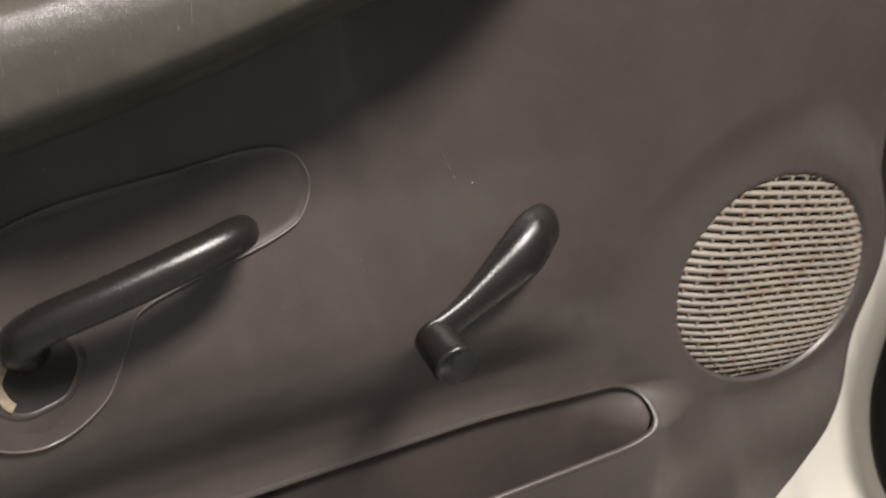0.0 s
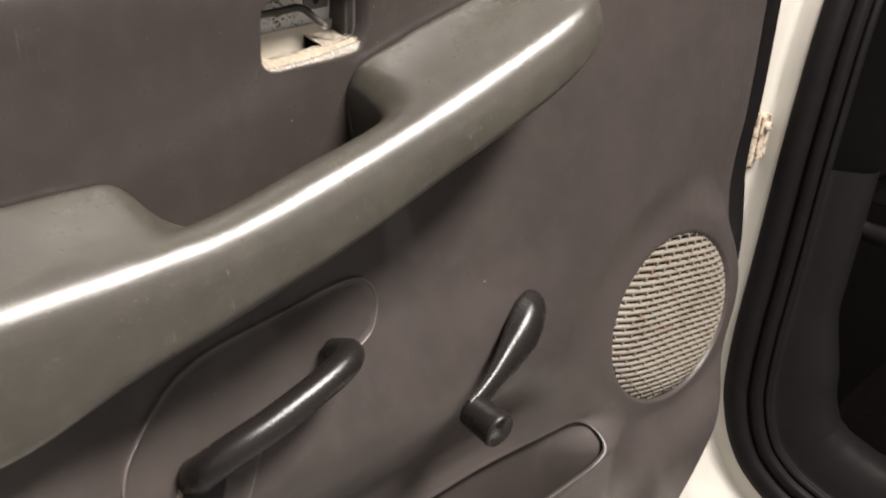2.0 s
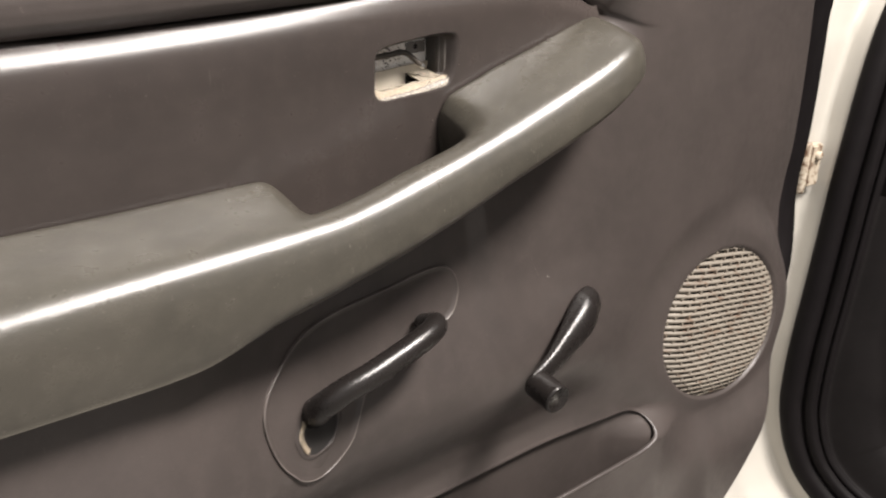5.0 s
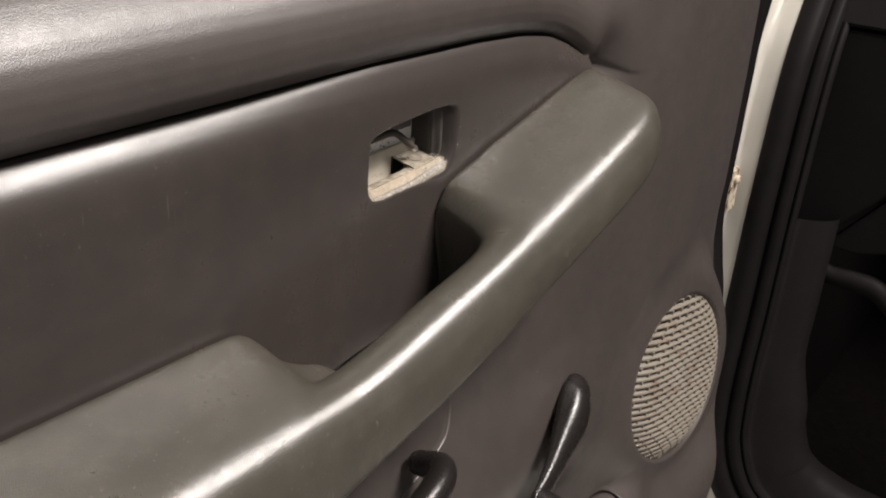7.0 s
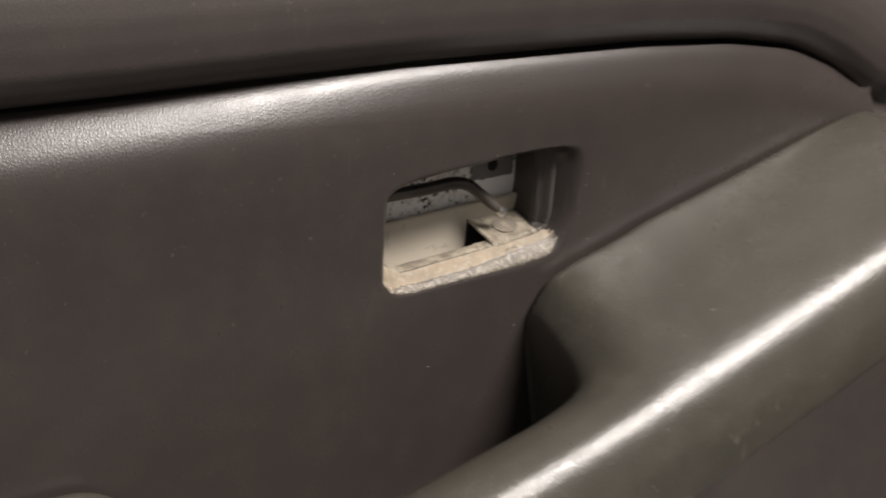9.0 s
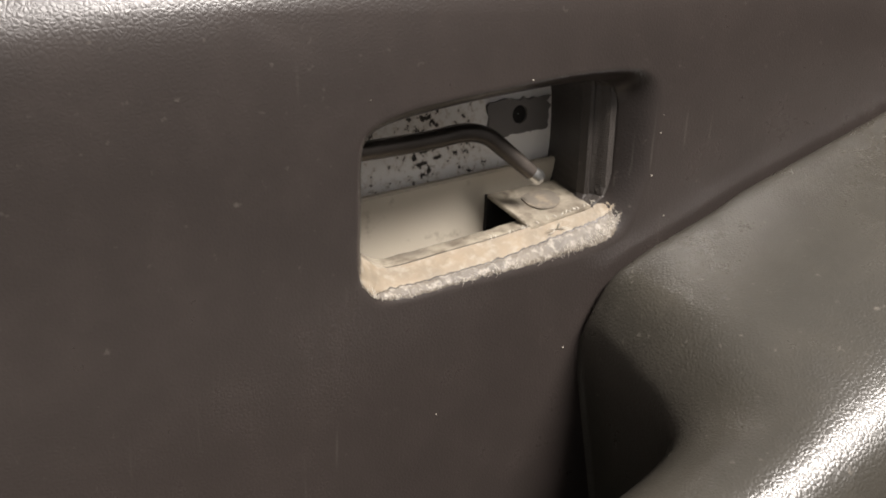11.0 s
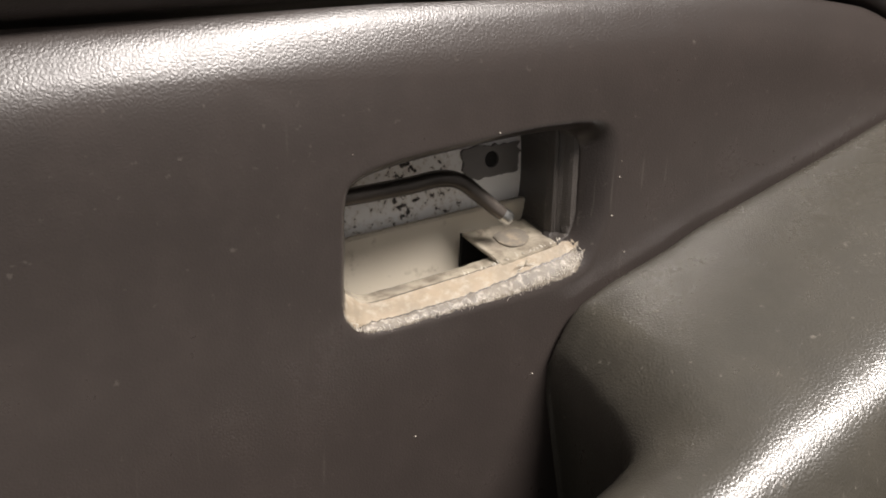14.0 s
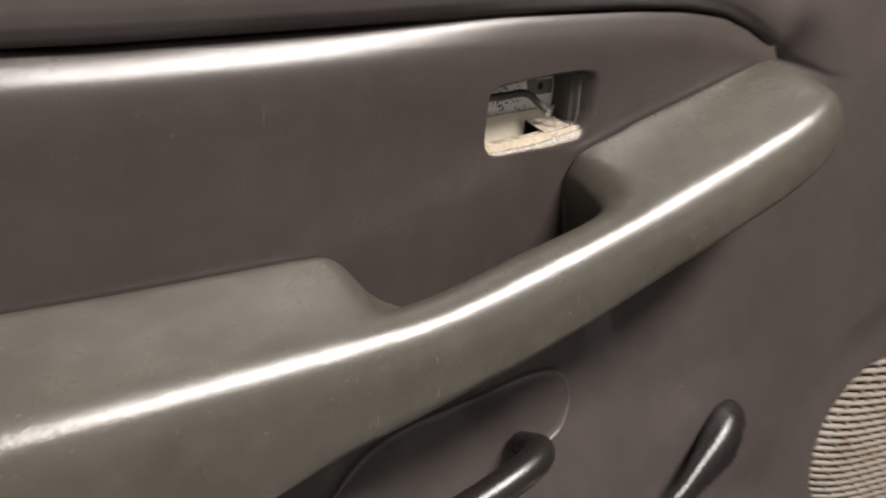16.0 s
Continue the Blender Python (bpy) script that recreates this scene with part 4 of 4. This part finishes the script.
def swept(name, profile, mat, label="", n=4, low=None, top=9.0, wob=0.0):
    """A profile of (out of the truck, outward in the opening's plane) drawn along the opening's edge; low is its shape towards the sill."""
    up, down = spline(profile, n), spline(low or profile, n)
    rows_ = []
    for x, y, z, oy, oz in opening_path():
        if z > top:
            continue
        k = float(smooth01((-0.43 - z) / 0.14))
        w = wob * (noise.noise(Vector((y * 3, 0, z * 17))) + 0.5 * noise.noise(Vector((0, y * 30, z * 45))))
        row = []
        for q, p in enumerate(a + (b - a) * k for a, b in zip(up, down)):
            shift = w if q >= 14 else 0.0
            row.append((x - p[0] - shift, y + oy * (p[1] + 0.5 * shift), z + oz * (p[1] + 0.5 * shift)))
        rows_.append(row)
    v_, f_ = sheet(rows_)
    return link_mesh(name, v_, f_, mat, body, label)


swept("door_jamb", [(-0.010, -0.010), (0.000, 0.000), (0.001, 0.012), (0.000, 0.028), (0.002, 0.036), (0.010, 0.040), (0.040, 0.041), (0.075, 0.046), (0.10, 0.060), (0.15, 0.070)], M_WHITE, "cream painted door jamb", wob=0.004)
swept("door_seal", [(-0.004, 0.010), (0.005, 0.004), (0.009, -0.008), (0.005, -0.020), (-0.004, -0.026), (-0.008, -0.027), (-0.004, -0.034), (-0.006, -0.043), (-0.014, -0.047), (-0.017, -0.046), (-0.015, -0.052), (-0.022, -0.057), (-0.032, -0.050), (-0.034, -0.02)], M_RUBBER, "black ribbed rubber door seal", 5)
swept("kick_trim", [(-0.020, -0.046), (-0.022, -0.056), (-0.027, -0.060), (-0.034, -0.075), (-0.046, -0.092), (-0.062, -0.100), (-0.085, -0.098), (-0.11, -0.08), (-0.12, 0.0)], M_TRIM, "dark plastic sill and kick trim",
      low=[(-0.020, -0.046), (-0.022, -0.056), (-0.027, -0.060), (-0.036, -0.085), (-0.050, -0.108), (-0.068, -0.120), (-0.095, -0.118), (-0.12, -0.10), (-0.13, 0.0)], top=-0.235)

cabin = empty("cabin", "dark shaded truck cabin with a footwell", "truck cabin", "structure")
# near-black walls: the footwell's shade is put into their colour
box("footwell_wall", 2.20, 2.25, -1.6, 0.2, -1.0, 0.8, M_CARPET, cabin, "far side of the cabin, darkened for shade")
box("footwell_floor", 0.93, 2.2, -1.6, 0.10, -0.98, -0.88, M_CARPET, cabin, "footwell carpet, darkened for the cabin's shade")
box("firewall", 0.98, 2.2, 0.075, 0.10, -0.9, 0.3, M_CARPET, cabin, "carpeted wall behind the footwell, darkened for shade")
# unseen back and roof, added to keep the room's light out of the cabin
box("shading_back", 1.00, 2.2, -1.65, -1.6, -0.9, 0.75, M_CARPET, cabin)
box("shading_roof", 1.10, 2.2, -1.65, 0.10, 0.72, 0.78, M_CARPET, cabin)
dash = empty("dashboard", "dark grey plastic dashboard end beside the door opening", "dashboard")
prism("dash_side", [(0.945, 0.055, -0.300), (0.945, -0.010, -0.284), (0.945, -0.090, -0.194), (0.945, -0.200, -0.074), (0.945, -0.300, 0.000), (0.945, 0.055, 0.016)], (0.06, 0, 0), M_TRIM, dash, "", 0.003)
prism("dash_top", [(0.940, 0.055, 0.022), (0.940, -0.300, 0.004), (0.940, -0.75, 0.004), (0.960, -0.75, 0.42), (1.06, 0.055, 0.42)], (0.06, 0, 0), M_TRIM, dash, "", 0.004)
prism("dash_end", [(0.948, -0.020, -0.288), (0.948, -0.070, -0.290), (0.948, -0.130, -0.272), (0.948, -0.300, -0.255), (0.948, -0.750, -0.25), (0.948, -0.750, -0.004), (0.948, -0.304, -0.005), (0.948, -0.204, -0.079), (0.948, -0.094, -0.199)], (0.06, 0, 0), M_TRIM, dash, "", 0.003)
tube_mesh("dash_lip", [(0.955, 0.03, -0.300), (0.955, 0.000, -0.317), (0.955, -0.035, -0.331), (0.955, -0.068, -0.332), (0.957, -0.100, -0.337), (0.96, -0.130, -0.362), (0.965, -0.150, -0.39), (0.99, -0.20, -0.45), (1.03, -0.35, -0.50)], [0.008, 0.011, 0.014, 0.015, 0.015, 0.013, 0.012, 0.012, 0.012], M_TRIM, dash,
          "rounded lower edge of the dashboard", seg=20)

# the door's own front edge and hinge
front_seal = []
for z in np.linspace(-0.74, 0.17, 80):
    fx, fy = float(front(z)), -float(relief(float(front(z)), z))
    wide = 0.014 + 0.052 * float(smooth01((z + 0.36) / 0.10)) + 0.030 * float(smooth01(z / 0.12))
    front_seal.append([(fx - 0.004, fy + 0.012, z), (fx + 0.004, fy + 0.006, z), (fx + wide * 0.5, fy + 0.008, z), (fx + wide - 0.004, fy + 0.010, z), (fx + wide, fy + 0.014, z), (fx + wide, fy + 0.022, z), (fx + wide - 0.006, max(0.075, fy + 0.03), z)])
v, f = sheet(front_seal)
link_mesh("edge_strip", v, f, M_RUBBER, door, "black rubber strip along the door's front edge")
hinge = empty("door_hinge", "rusty pale hinge on the cream door jamb", "hinge")
box("hinge_leaf", 0.828, 0.858, 0.088, 0.104, -0.238, -0.176, M_RUST, hinge, "", 0.002)
lathe("hinge_pin", (0.822, 0.094, -0.246), (0, 0, 1), [(0.0001, 0), (0.006, 0), (0.0065, 0.004), (0.0065, 0.070), (0.006, 0.074), (0.0001, 0.075)], M_RUST, hinge, "", 20)
lathe("hinge_bolt", (0.845, 0.088, -0.192), (-0.2, -1, 0), [(0.007, 0), (0.007, 0.004), (0.0055, 0.006), (0.0001, 0.0062)], M_RUST, hinge, "", 6)

# unseen outer skin, added to close the door against light, and the ground below
box("light_stop_skin", -0.86, 0.64, 0.090, 0.094, -0.74, 0.16, M_WHITE, door, "unseen cream painted outer skin, added to stop light leaks", 0.001)
ground = empty("ground", "grey concrete floor under the truck", "floor", "structure")
box("concrete_slab", -6, 6, -6, 6, -1.30, -1.20, M_CONCRETE, ground, "", 0.0)
